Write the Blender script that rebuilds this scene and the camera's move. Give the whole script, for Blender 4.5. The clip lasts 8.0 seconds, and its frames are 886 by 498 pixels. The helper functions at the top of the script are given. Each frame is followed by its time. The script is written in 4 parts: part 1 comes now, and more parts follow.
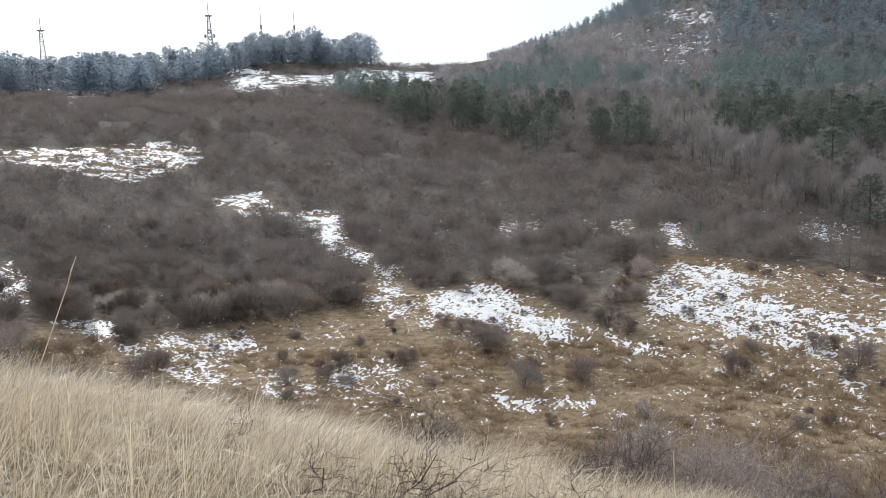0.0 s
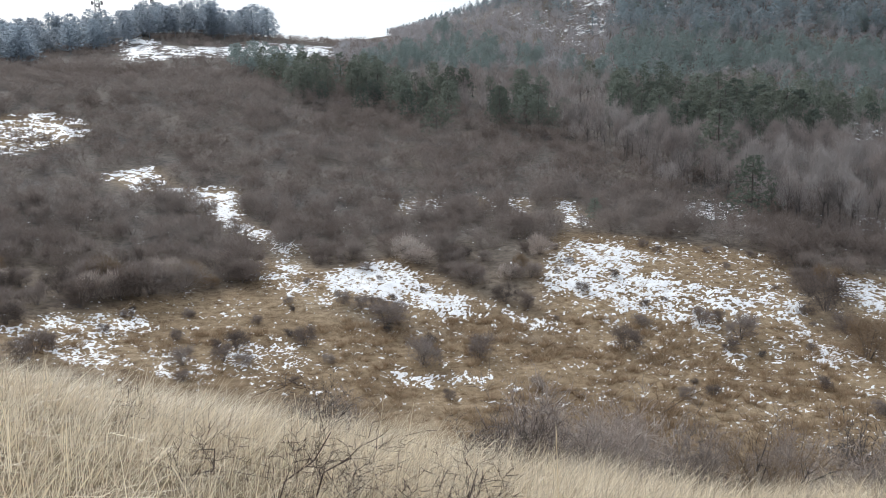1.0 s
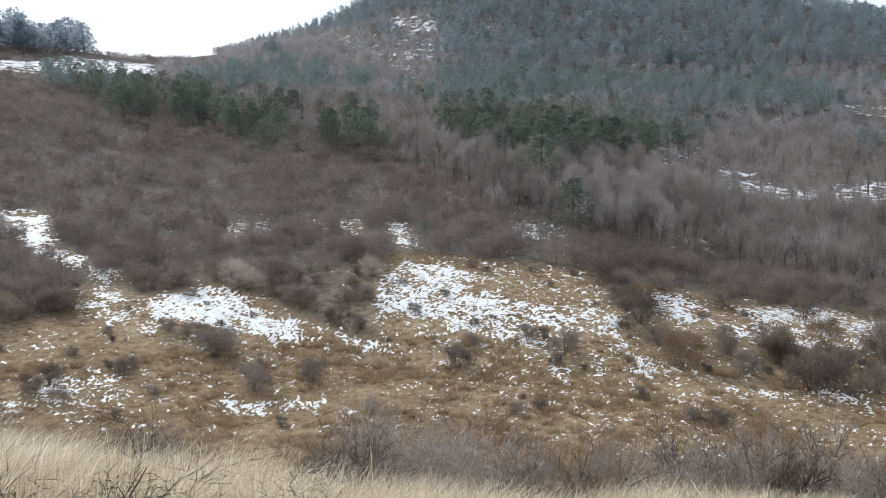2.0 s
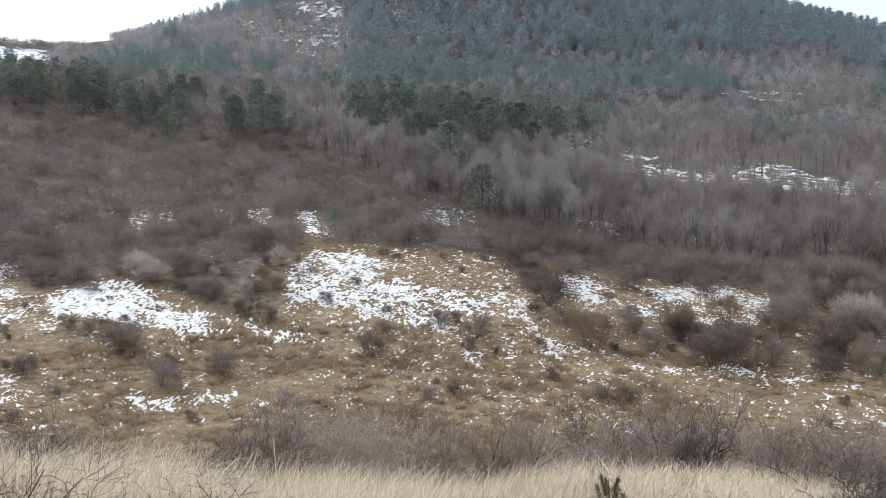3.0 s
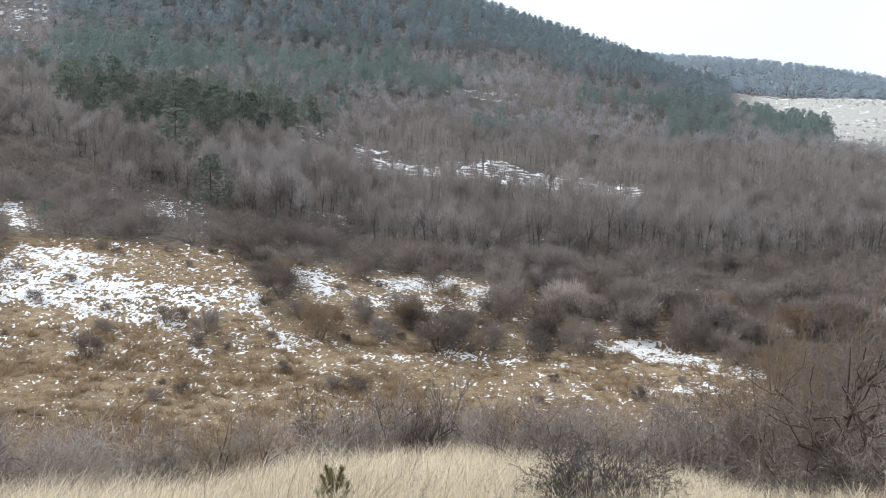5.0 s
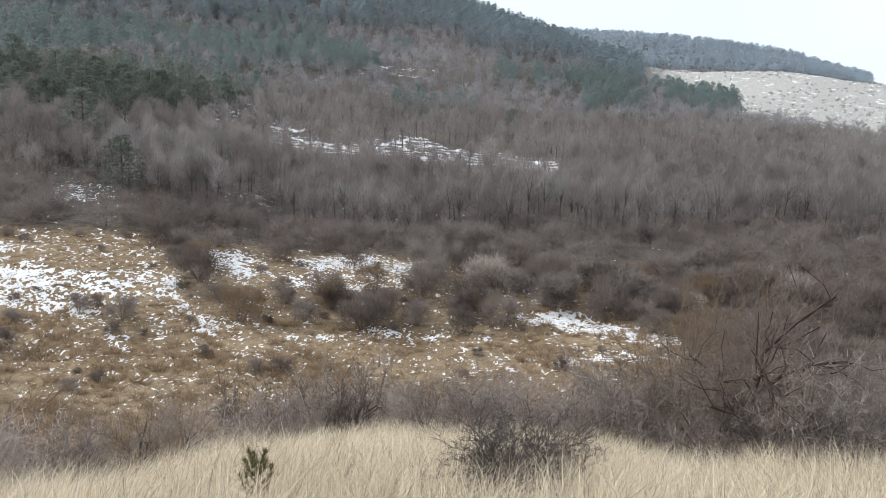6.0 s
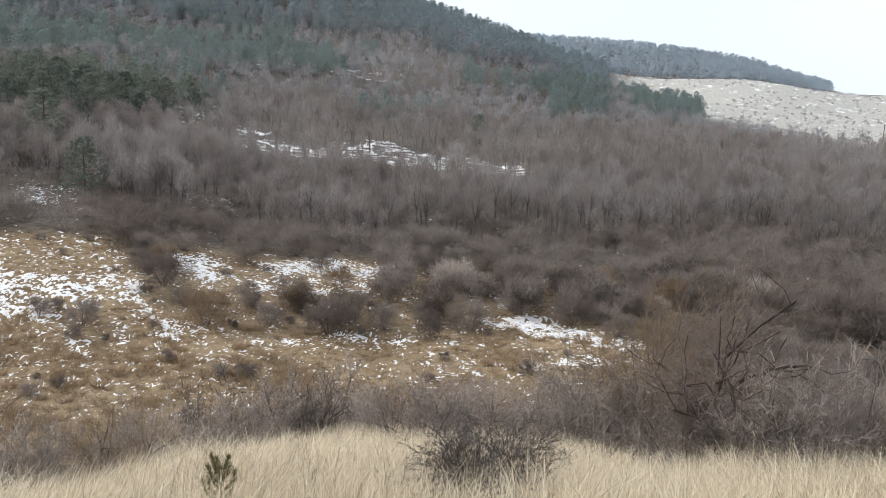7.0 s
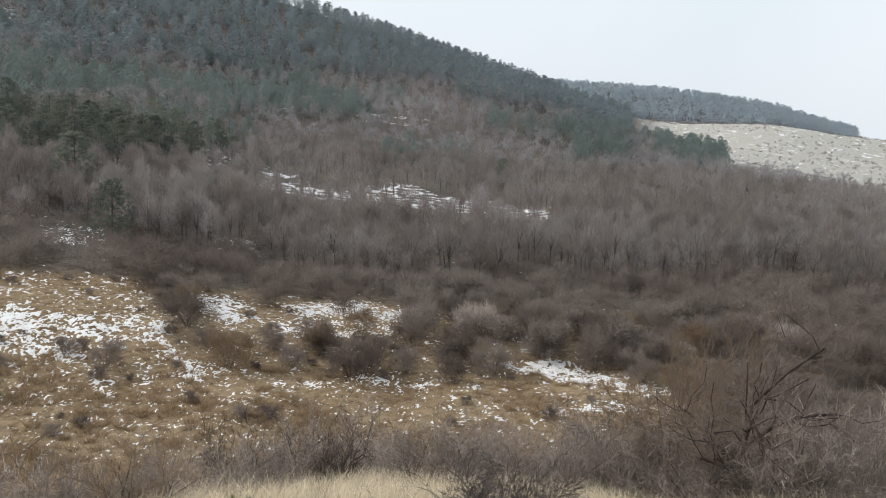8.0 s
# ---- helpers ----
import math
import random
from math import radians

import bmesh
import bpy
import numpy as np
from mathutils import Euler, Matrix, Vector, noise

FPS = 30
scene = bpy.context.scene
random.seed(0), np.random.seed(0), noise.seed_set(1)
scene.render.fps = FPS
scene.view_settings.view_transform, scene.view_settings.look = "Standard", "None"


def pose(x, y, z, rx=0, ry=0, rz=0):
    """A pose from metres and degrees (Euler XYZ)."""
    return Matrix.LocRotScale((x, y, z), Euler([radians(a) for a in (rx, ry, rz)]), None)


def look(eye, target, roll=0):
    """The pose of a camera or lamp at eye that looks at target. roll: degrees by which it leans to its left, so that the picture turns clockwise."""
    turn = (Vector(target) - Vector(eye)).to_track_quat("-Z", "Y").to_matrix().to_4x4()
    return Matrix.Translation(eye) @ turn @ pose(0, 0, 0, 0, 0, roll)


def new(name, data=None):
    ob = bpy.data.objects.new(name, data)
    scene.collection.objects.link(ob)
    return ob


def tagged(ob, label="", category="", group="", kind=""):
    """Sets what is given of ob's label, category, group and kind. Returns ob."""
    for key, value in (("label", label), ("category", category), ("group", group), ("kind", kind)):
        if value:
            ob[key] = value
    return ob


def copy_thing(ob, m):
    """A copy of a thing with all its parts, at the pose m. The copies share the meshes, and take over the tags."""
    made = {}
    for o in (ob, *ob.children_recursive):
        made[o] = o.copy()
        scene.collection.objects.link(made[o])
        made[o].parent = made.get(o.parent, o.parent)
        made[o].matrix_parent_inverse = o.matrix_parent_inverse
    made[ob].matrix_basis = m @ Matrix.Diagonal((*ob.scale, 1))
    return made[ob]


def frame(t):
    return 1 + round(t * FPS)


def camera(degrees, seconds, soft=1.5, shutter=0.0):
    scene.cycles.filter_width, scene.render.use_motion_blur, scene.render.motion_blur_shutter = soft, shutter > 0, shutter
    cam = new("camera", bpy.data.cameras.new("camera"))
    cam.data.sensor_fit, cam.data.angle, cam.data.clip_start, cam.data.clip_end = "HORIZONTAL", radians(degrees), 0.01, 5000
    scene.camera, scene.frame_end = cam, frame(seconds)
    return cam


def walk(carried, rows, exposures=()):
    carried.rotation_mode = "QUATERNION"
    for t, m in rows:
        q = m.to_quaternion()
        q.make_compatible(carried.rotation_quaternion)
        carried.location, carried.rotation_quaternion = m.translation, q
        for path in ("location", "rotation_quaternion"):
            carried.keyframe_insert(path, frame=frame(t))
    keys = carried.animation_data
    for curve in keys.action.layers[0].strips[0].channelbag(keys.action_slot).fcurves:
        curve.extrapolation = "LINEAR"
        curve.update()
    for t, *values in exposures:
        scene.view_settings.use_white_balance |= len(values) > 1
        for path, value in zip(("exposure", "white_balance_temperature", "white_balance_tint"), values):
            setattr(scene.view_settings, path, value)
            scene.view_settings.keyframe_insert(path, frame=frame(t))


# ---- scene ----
cam = camera(53.75, 8.0, soft=0.65)
PATH = [
    (0, pose(-0.000, 0.000, 0, 82.00, 2.50, -0.00)),
    (0.2, pose(-0.007, -0.000, 0, 81.54, 2.37, 0.88)),
    (0.35, pose(-0.003, -0.000, 0, 80.93, 2.28, 0.34)),
    (0.5, pose(0.000, -0.000, 0, 80.70, 2.18, -0.06)),
    (0.7, pose(0.018, -0.000, 0, 79.94, 1.89, -2.24)),
    (0.85, pose(0.037, -0.001, 0, 79.84, 1.67, -4.65)),
    (1, pose(0.051, -0.003, 0, 80.29, 1.45, -6.47)),
    (1.5, pose(0.094, -0.010, 0, 81.17, 1.04, -12.01)),
    (1.7, pose(0.114, -0.015, 0, 81.33, 0.77, -14.62)),
    (2.8, pose(0.167, -0.032, 0, 81.23, 0.84, -21.69)),
    (3, pose(0.179, -0.037, 0, 80.60, 0.85, -23.32)),
    (3.5, pose(0.203, -0.048, 0, 79.57, 0.90, -26.73)),
    (4, pose(0.233, -0.065, 0, 79.53, -0.20, -31.06)),
    (4.5, pose(0.263, -0.085, 0, 80.01, -0.92, -35.60)),
    (5, pose(0.293, -0.109, 0, 80.20, -1.53, -40.52)),
    (5.2, pose(0.301, -0.115, 0, 79.89, -1.57, -41.77)),
    (6.3, pose(0.328, -0.142, 0, 78.50, -1.01, -46.58)),
    (6.5, pose(0.329, -0.143, 0, 78.35, -1.20, -46.75)),
    (7, pose(0.335, -0.149, 0, 79.14, -1.58, -47.91)),
    (7.2, pose(0.337, -0.152, 0, 81.64, -1.43, -48.32)),
    (7.35, pose(0.339, -0.154, 0, 83.49, -1.32, -48.64)),
    (7.5, pose(0.338, -0.153, 0, 84.48, -1.20, -48.59)),
    (7.6, pose(0.334, -0.148, 0, 83.21, -1.31, -47.76)),
    (7.8, pose(0.326, -0.139, 0, 81.53, -1.52, -46.18)),
    (8, pose(0.327, -0.140, 0, 81.92, -1.73, -46.36)),
]
EXPOSURES = [(0, 0.28, 5950, 9), (0.5, 0.22, 5950, 9), (1.0, 0.3, 5950, 9), (1.5, 0.35, 5900, 8), (3.0, 0.43, 5920, 8), (3.5, 0.53, 5920, 8), (4.0, 0.64, 5920, 8), (4.5, 0.68, 5920, 8),
             (5.0, 0.58, 5940, 8), (5.2, 0.56, 5950, 8), (6.5, 0.46, 6050, 9), (7.0, 0.46, 6150, 9), (7.5, 0.27, 6350, 8), (8, 0.22, 6350, 8)]
walk(cam, PATH, EXPOSURES)

# ---- sky and sun: a thin bright overcast, the sun behind the far hill ----
SUN_BEARING, SUN_HEIGHT = -24, 30
world = bpy.data.worlds.new("overcast_sky")
scene.world = world
world.use_nodes = True
wn, wl = world.node_tree.nodes, world.node_tree.links
wn.clear()
sky = wn.new("ShaderNodeTexSky")
sky.sky_type, sky.sun_disc = "NISHITA", False
sky.sun_elevation, sky.sun_rotation = radians(SUN_HEIGHT), radians(SUN_BEARING)
sky.air_density, sky.dust_density = 1.0, 4.0
cloud = wn.new("ShaderNodeTexNoise")
cloud.inputs["Scale"].default_value, cloud.inputs["Detail"].default_value = 1.6, 5
tone = wn.new("ShaderNodeValToRGB")
tone.color_ramp.elements[0].position, tone.color_ramp.elements[0].color = 0.3, (7.4, 7.9, 8.4, 1)
tone.color_ramp.elements[1].position, tone.color_ramp.elements[1].color = 0.75, (8.9, 9.2, 9.5, 1)
cover = wn.new("ShaderNodeMix")
cover.data_type = "RGBA"
cover.inputs["Factor"].default_value = 0.86
back = wn.new("ShaderNodeBackground")
back.inputs["Strength"].default_value = 0.1
out = wn.new("ShaderNodeOutputWorld")
wl.new(cloud.outputs["Fac"], tone.inputs["Fac"])
wl.new(sky.outputs["Color"], cover.inputs["A"])
wl.new(tone.outputs["Color"], cover.inputs["B"])
wl.new(cover.outputs["Result"], back.inputs["Color"])
wl.new(back.outputs["Background"], out.inputs["Surface"])

sun = new("sun", bpy.data.lights.new("sun", "SUN"))
sun.data.energy, sun.data.angle, sun.data.color = 2.1, radians(9), (1.0, 0.95, 0.87)
_b, _h = radians(SUN_BEARING), radians(SUN_HEIGHT)
sun.matrix_world = look((math.sin(_b) * math.cos(_h) * 100, math.cos(_b) * math.cos(_h) * 100, math.sin(_h) * 100), (0, 0, 0))

# ---- materials ----
def material(name, rough=0.9, specular=0.2):
    m = bpy.data.materials.new(name)
    m.use_nodes = True
    b = m.node_tree.nodes["Principled BSDF"]
    b.inputs["Roughness"].default_value = rough
    b.inputs["Specular IOR Level"].default_value = specular
    return m, m.node_tree.nodes, m.node_tree.links, b


def noise_node(nodes, links, scale, detail=4, coord=None, rough=0.6):
    n = nodes.new("ShaderNodeTexNoise")
    n.inputs["Scale"].default_value, n.inputs["Detail"].default_value = scale, detail
    n.inputs["Roughness"].default_value = rough
    if coord is not None:
        links.new(coord, n.inputs["Vector"])
    return n.outputs["Fac"]


def ramp(nodes, links, fac, stops):
    r = nodes.new("ShaderNodeValToRGB")
    el = r.color_ramp.elements
    while len(el) < len(stops):
        el.new(0.5)
    for e, (p, c) in zip(el, stops):
        e.position, e.color = p, (*c, 1)
    links.new(fac, r.inputs["Fac"])
    return r.outputs["Color"]


def mix(nodes, links, fac, a, b, mode="MIX"):
    n = nodes.new("ShaderNodeMix")
    n.data_type, n.blend_type = "RGBA", mode
    for socket, value in ((n.inputs["Factor"], fac), (n.inputs["A"], a), (n.inputs["B"], b)):
        if isinstance(value, (int, float)):
            socket.default_value = value
        elif isinstance(value, tuple):
            socket.default_value = (*value, 1)
        else:
            links.new(value, socket)
    return n.outputs["Result"]


def arith(nodes, links, op, a, b):
    n = nodes.new("ShaderNodeMath")
    n.operation = op
    for k, value in enumerate((a, b)):
        if isinstance(value, (int, float)):
            n.inputs[k].default_value = value
        else:
            links.new(value, n.inputs[k])
    return n.outputs[0]


def bump(nodes, links, shader, h, strength, distance):
    n = nodes.new("ShaderNodeBump")
    n.inputs["Strength"].default_value, n.inputs["Distance"].default_value = strength, distance
    links.new(h, n.inputs["Height"])
    links.new(n.outputs["Normal"], shader.inputs["Normal"])


def plant(name, low, high, rough=0.85, specular=0.15, translucent=0.0, island=0.5, middle=0.5):
    """Twigs, needles or blades: colour runs from low to high by plant and by piece."""
    m, nodes, links, b = material(name, rough, specular)
    attr = nodes.new("ShaderNodeAttribute")
    attr.attribute_name = "tone"
    info = nodes.new("ShaderNodeObjectInfo")
    geo = nodes.new("ShaderNodeNewGeometry")
    whole = arith(nodes, links, "PINGPONG", arith(nodes, links, "ADD", attr.outputs["Fac"], info.outputs["Random"]), 1.0)
    t = arith(nodes, links, "MULTIPLY", whole, 1 - island)
    t = arith(nodes, links, "ADD", t, arith(nodes, links, "MULTIPLY", geo.outputs["Random Per Island"], island))
    mid = tuple((p + q) / 2 * k for p, q, k in zip(low, high, (1.06, 0.98, 0.95)))
    col = ramp(nodes, links, t, [(0.0, low), (middle, mid), (1.0, high)])
    links.new(col, b.inputs["Base Color"])
    if translucent:
        tr = nodes.new("ShaderNodeBsdfTranslucent")
        links.new(col, tr.inputs["Color"])
        mx = nodes.new("ShaderNodeMixShader")
        mx.inputs[0].default_value = translucent
        links.new(b.outputs[0], mx.inputs[1])
        links.new(tr.outputs[0], mx.inputs[2])
        links.new(mx.outputs[0], nodes["Material Output"].inputs["Surface"])
    return m


def ground_material():
    m, nodes, links, b = material("winter_ground", 0.95, 0.1)
    pos = nodes.new("ShaderNodeNewGeometry").outputs["Position"]
    big = noise_node(nodes, links, 0.11, 5, pos)
    small = noise_node(nodes, links, 1.3, 6, pos, 0.7)
    fine = noise_node(nodes, links, 7.0, 5, pos, 0.7)
    meadow = ramp(nodes, links, big, [(0.3, (0.215, 0.15, 0.092)), (0.5, (0.325, 0.24, 0.158)), (0.7, (0.43, 0.33, 0.225))])
    patch = ramp(nodes, links, small, [(0.32, (0.34, 0.27, 0.2)), (0.5, (0.8, 0.78, 0.72)), (0.7, (1.1, 1.08, 1.0))])
    meadow = mix(nodes, links, 1.0, meadow, patch, "MULTIPLY")
    litter = ramp(nodes, links, small, [(0.3, (0.068, 0.061, 0.057)), (0.55, (0.13, 0.118, 0.111)), (0.75, (0.2, 0.183, 0.172))])
    straw = ramp(nodes, links, fine, [(0.3, (0.1, 0.074, 0.045)), (0.7, (0.3, 0.235, 0.15))])
    pale = ramp(nodes, links, small, [(0.35, (0.33, 0.305, 0.265)), (0.62, (0.55, 0.525, 0.48))])
    for name, colour in (("wood", litter), ("straw", straw), ("pale", pale)):
        at = nodes.new("ShaderNodeAttribute")
        at.attribute_name = name
        meadow = mix(nodes, links, at.outputs["Fac"], meadow, colour)
    links.new(meadow, b.inputs["Base Color"])
    bump(nodes, links, b, arith(nodes, links, "ADD", small, arith(nodes, links, "MULTIPLY", fine, 0.4)), 0.9, 0.25)
    return m


def snow_material():
    m, nodes, links, b = material("old_snow", 0.6, 0.3)
    pos = nodes.new("ShaderNodeNewGeometry").outputs["Position"]
    n = noise_node(nodes, links, 1.1, 6, pos)
    f = noise_node(nodes, links, 9.0, 4, pos)
    links.new(ramp(nodes, links, n, [(0.25, (0.62, 0.607, 0.602)), (0.55, (0.8, 0.786, 0.776))]), b.inputs["Base Color"])
    bump(nodes, links, b, arith(nodes, links, "ADD", n, arith(nodes, links, "MULTIPLY", f, 0.3)), 0.5, 0.12)
    return m


def metal_material():
    m, nodes, links, b = material("weathered_steel", 0.55, 0.5)
    b.inputs["Metallic"].default_value = 0.4
    n = noise_node(nodes, links, 0.6, 4)
    links.new(ramp(nodes, links, n, [(0.3, (0.22, 0.2, 0.2)), (0.7, (0.36, 0.35, 0.35))]), b.inputs["Base Color"])
    return m


GROUND, SNOW_MAT, STEEL = ground_material(), snow_material(), metal_material()
TWIG = plant("scrub_twigs", (0.08, 0.068, 0.06), (0.318, 0.277, 0.248), translucent=0.3, island=0.35)
RUST_TWIG = plant("rusty_twigs", (0.15, 0.113, 0.075), (0.29, 0.222, 0.152), translucent=0.3, island=0.3)
GREY_TWIG = plant("grey_twigs", (0.14, 0.124, 0.113), (0.62, 0.555, 0.495), translucent=0.25, island=0.4)
BARK = plant("dark_bark", (0.085, 0.077, 0.072), (0.18, 0.165, 0.156))
GREY_BARK = plant("grey_bark", (0.13, 0.118, 0.11), (0.42, 0.38, 0.345), island=0.5)
OLD_TWIG = plant("old_tree_twigs", (0.12, 0.1, 0.087), (0.31, 0.262, 0.228), translucent=0.2, island=0.65)
THORN = plant("blackthorn_bark", (0.05, 0.04, 0.036), (0.13, 0.10, 0.088))
WOOD_TWIG = plant("woodland_twigs", (0.155, 0.142, 0.134), (0.375, 0.346, 0.329), translucent=0.4, island=0.15)
NEEDLE = plant("pine_needles", (0.105, 0.127, 0.107), (0.22, 0.25, 0.205), 0.7, 0.15, 0.45, 0.12)
# needles paled and blued: haze over the summit ridge is in the colour
HAZED_NEEDLE = plant("hazed_pine_needles", (0.2, 0.248, 0.268), (0.28, 0.334, 0.355), 0.7, 0.1, 0.6, 0.05)
# the blue-grey here is hilltop haze mixed into the needle colour
HAZE_BLUE_NEEDLE = plant("haze_blue_needles", (0.26, 0.31, 0.355), (0.315, 0.368, 0.415), 0.9, 0.02, 0.92, 0.03)
# palest needles of all, with the far ridge's haze painted in
DISTANT_HAZE_NEEDLE = plant("distant_haze_needles", (0.385, 0.455, 0.505), (0.44, 0.512, 0.565), 0.9, 0.03, 0.75, 0.03)
# pine needles greyed for the upper slope, colouring in its haze
HAZED_SLOPE_NEEDLE = plant("hazed_slope_needles", (0.165, 0.207, 0.2), (0.255, 0.305, 0.29), 0.7, 0.1, 0.55, 0.08)
# far woodland twigs, lightened and cooled to carry the haze in their colour
HAZED_TWIG = plant("hazed_twigs", (0.265, 0.262, 0.27), (0.39, 0.386, 0.396), translucent=0.52, island=0.12)
YOUNG_NEEDLE = plant("young_pine_needles", (0.11, 0.115, 0.05), (0.27, 0.25, 0.12), 0.6, 0.3, 0.15)
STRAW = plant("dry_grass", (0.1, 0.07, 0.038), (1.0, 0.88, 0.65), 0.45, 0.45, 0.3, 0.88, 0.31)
TUFT = plant("brown_tussock", (0.22, 0.16, 0.1), (0.43, 0.335, 0.222), 0.8, 0.2, 0.2, 0.6)
PALE_TUFT = plant("pale_tussock", (0.255, 0.19, 0.118), (0.52, 0.415, 0.28), 0.8, 0.2, 0.2, 0.6)

# ---- terrain: heights over the plan, the eye at z = 0 ----
def hash2(ix, iy, seed):
    n = (ix.astype(np.int64) * 374761393 + iy.astype(np.int64) * 668265263 + seed * 974634777) & 0x7FFFFFFF
    n = ((n ^ (n >> 13)) * 1274126177) & 0x7FFFFFFF
    n = n ^ (n >> 16)
    return (n & 0xFFFF) / 65535.0


def vnoise(x, y, seed=0):
    """Value noise, 0 to 1."""
    ix, iy = np.floor(x), np.floor(y)
    fx, fy = x - ix, y - iy
    fx, fy = fx * fx * (3 - 2 * fx), fy * fy * (3 - 2 * fy)
    a, b = hash2(ix, iy, seed), hash2(ix + 1, iy, seed)
    c, d = hash2(ix, iy + 1, seed), hash2(ix + 1, iy + 1, seed)
    return (a * (1 - fx) + b * fx) * (1 - fy) + (c * (1 - fx) + d * fx) * fy


def fbm(x, y, seed=0, octaves=4):
    total, amp, norm = 0.0, 1.0, 0.0
    for k in range(octaves):
        total = total + amp * vnoise(x * 2 ** k + 17.3 * k, y * 2 ** k - 9.1 * k, seed + k)
        norm += amp
        amp *= 0.55
    return total / norm


def smooth(a, b, v):
    q = np.clip((v - a) / (b - a), 0, 1)
    return q * q * (3 - 2 * q)


# heights of the far side of the valley along fifteen bearings
RADII = [44, 68, 94, 126, 165, 220, 286, 363, 462, 572, 715, 1100, 1430, 2420]
FAR_SIDE = {
    -28: [-17.1, -16.1, -14.1, -10.4, -5.5, 2.8, 12.1, 17.6, 27, 18, 11, 5, 5, -11],
    -18: [-18.8, -17.8, -15.9, -12.6, -7.8, 1.2, 11, 17.6, 28, 20, 13, 8, 8, -11],
    -10: [-19.8, -19, -17, -14.3, -9.2, 0, 9.5, 17.6, 37, 32, 16, 11, 11, -11],
    -4: [-20, -19.2, -16.8, -14.5, -9.6, -1.5, 6.5, 16.5, 33, 35, 46, 40, 30, -11],
    3: [-20.3, -19.4, -16.5, -14.6, -9.9, -2.6, 4.4, 15.4, 28, 38, 50, 46, 33, -11],
    10: [-20.3, -19.5, -16.2, -14.6, -9.7, -3.2, 4, 15.4, 33, 53, 75, 80, 60, -11],
    18: [-20.3, -19.6, -15.7, -14.3, -9.4, -3.9, 3.3, 15.4, 40.7, 79, 122, 140, 99, -11],
    27: [-20.3, -19.6, -16.1, -16.5, -12.1, -6.6, 0, 11, 31.9, 68, 110, 126, 99, -11],
    36: [-20.3, -19.8, -18.7, -20, -17.4, -15.4, -11, 2.2, 18.7, 49, 97, 110, 77, -11],
    43: [-20.3, -20, -19.4, -20.2, -18.6, -17.6, -13.8, 0, 15.4, 41, 71.5, 82, 73, -11],
    50: [-20.3, -20.1, -20.1, -20.4, -19.8, -19.8, -16.5, -2.2, 12.1, 33, 36, 44, 68, -11],
    60: [-20.3, -20.1, -20.2, -20.5, -20, -19.5, -15, -11, -8.5, -9, 3, 5, 66, -11],
    67: [-20.3, -20.1, -20.1, -20.2, -20, -19.5, -17, -16, -15, -7, 8, 8, 38, -11],
    72: [-20.3, -20.1, -20.1, -20.2, -20, -19.5, -18.5, -20, -21, -14, -2, -5, -9, -11],
    78: [-20.3, -20.1, -20.1, -20.2, -20, -19.5, -19, -22, -24, -20, -10, -16, -16, -11],
}


def profile_table():
    """The bearings blended on a fine grid of bearing (0.5 deg) and log distance."""
    lr = np.linspace(math.log(44), math.log(2420), 300)
    rows = np.array([np.interp(np.exp(lr), RADII, v) for v in FAR_SIDE.values()])
    az = np.arange(-60, 110.01, 0.5)
    keys = np.array(list(FAR_SIDE), float)
    tab = np.array([np.interp(az, keys, rows[:, j]) for j in range(len(lr))]).T
    for _ in range(3):
        p = np.pad(tab, ((3, 3), (0, 0)), mode="edge")
        tab = sum(p[k:k + len(az)] for k in range(7)) / 7
        p = np.pad(tab, ((0, 0), (3, 3)), mode="edge")
        tab = sum(p[:, k:k + len(lr)] for k in range(7)) / 7
    return az, lr, tab


AZ_T, LR_T, TAB = profile_table()
DOWNHILL = math.radians(42)


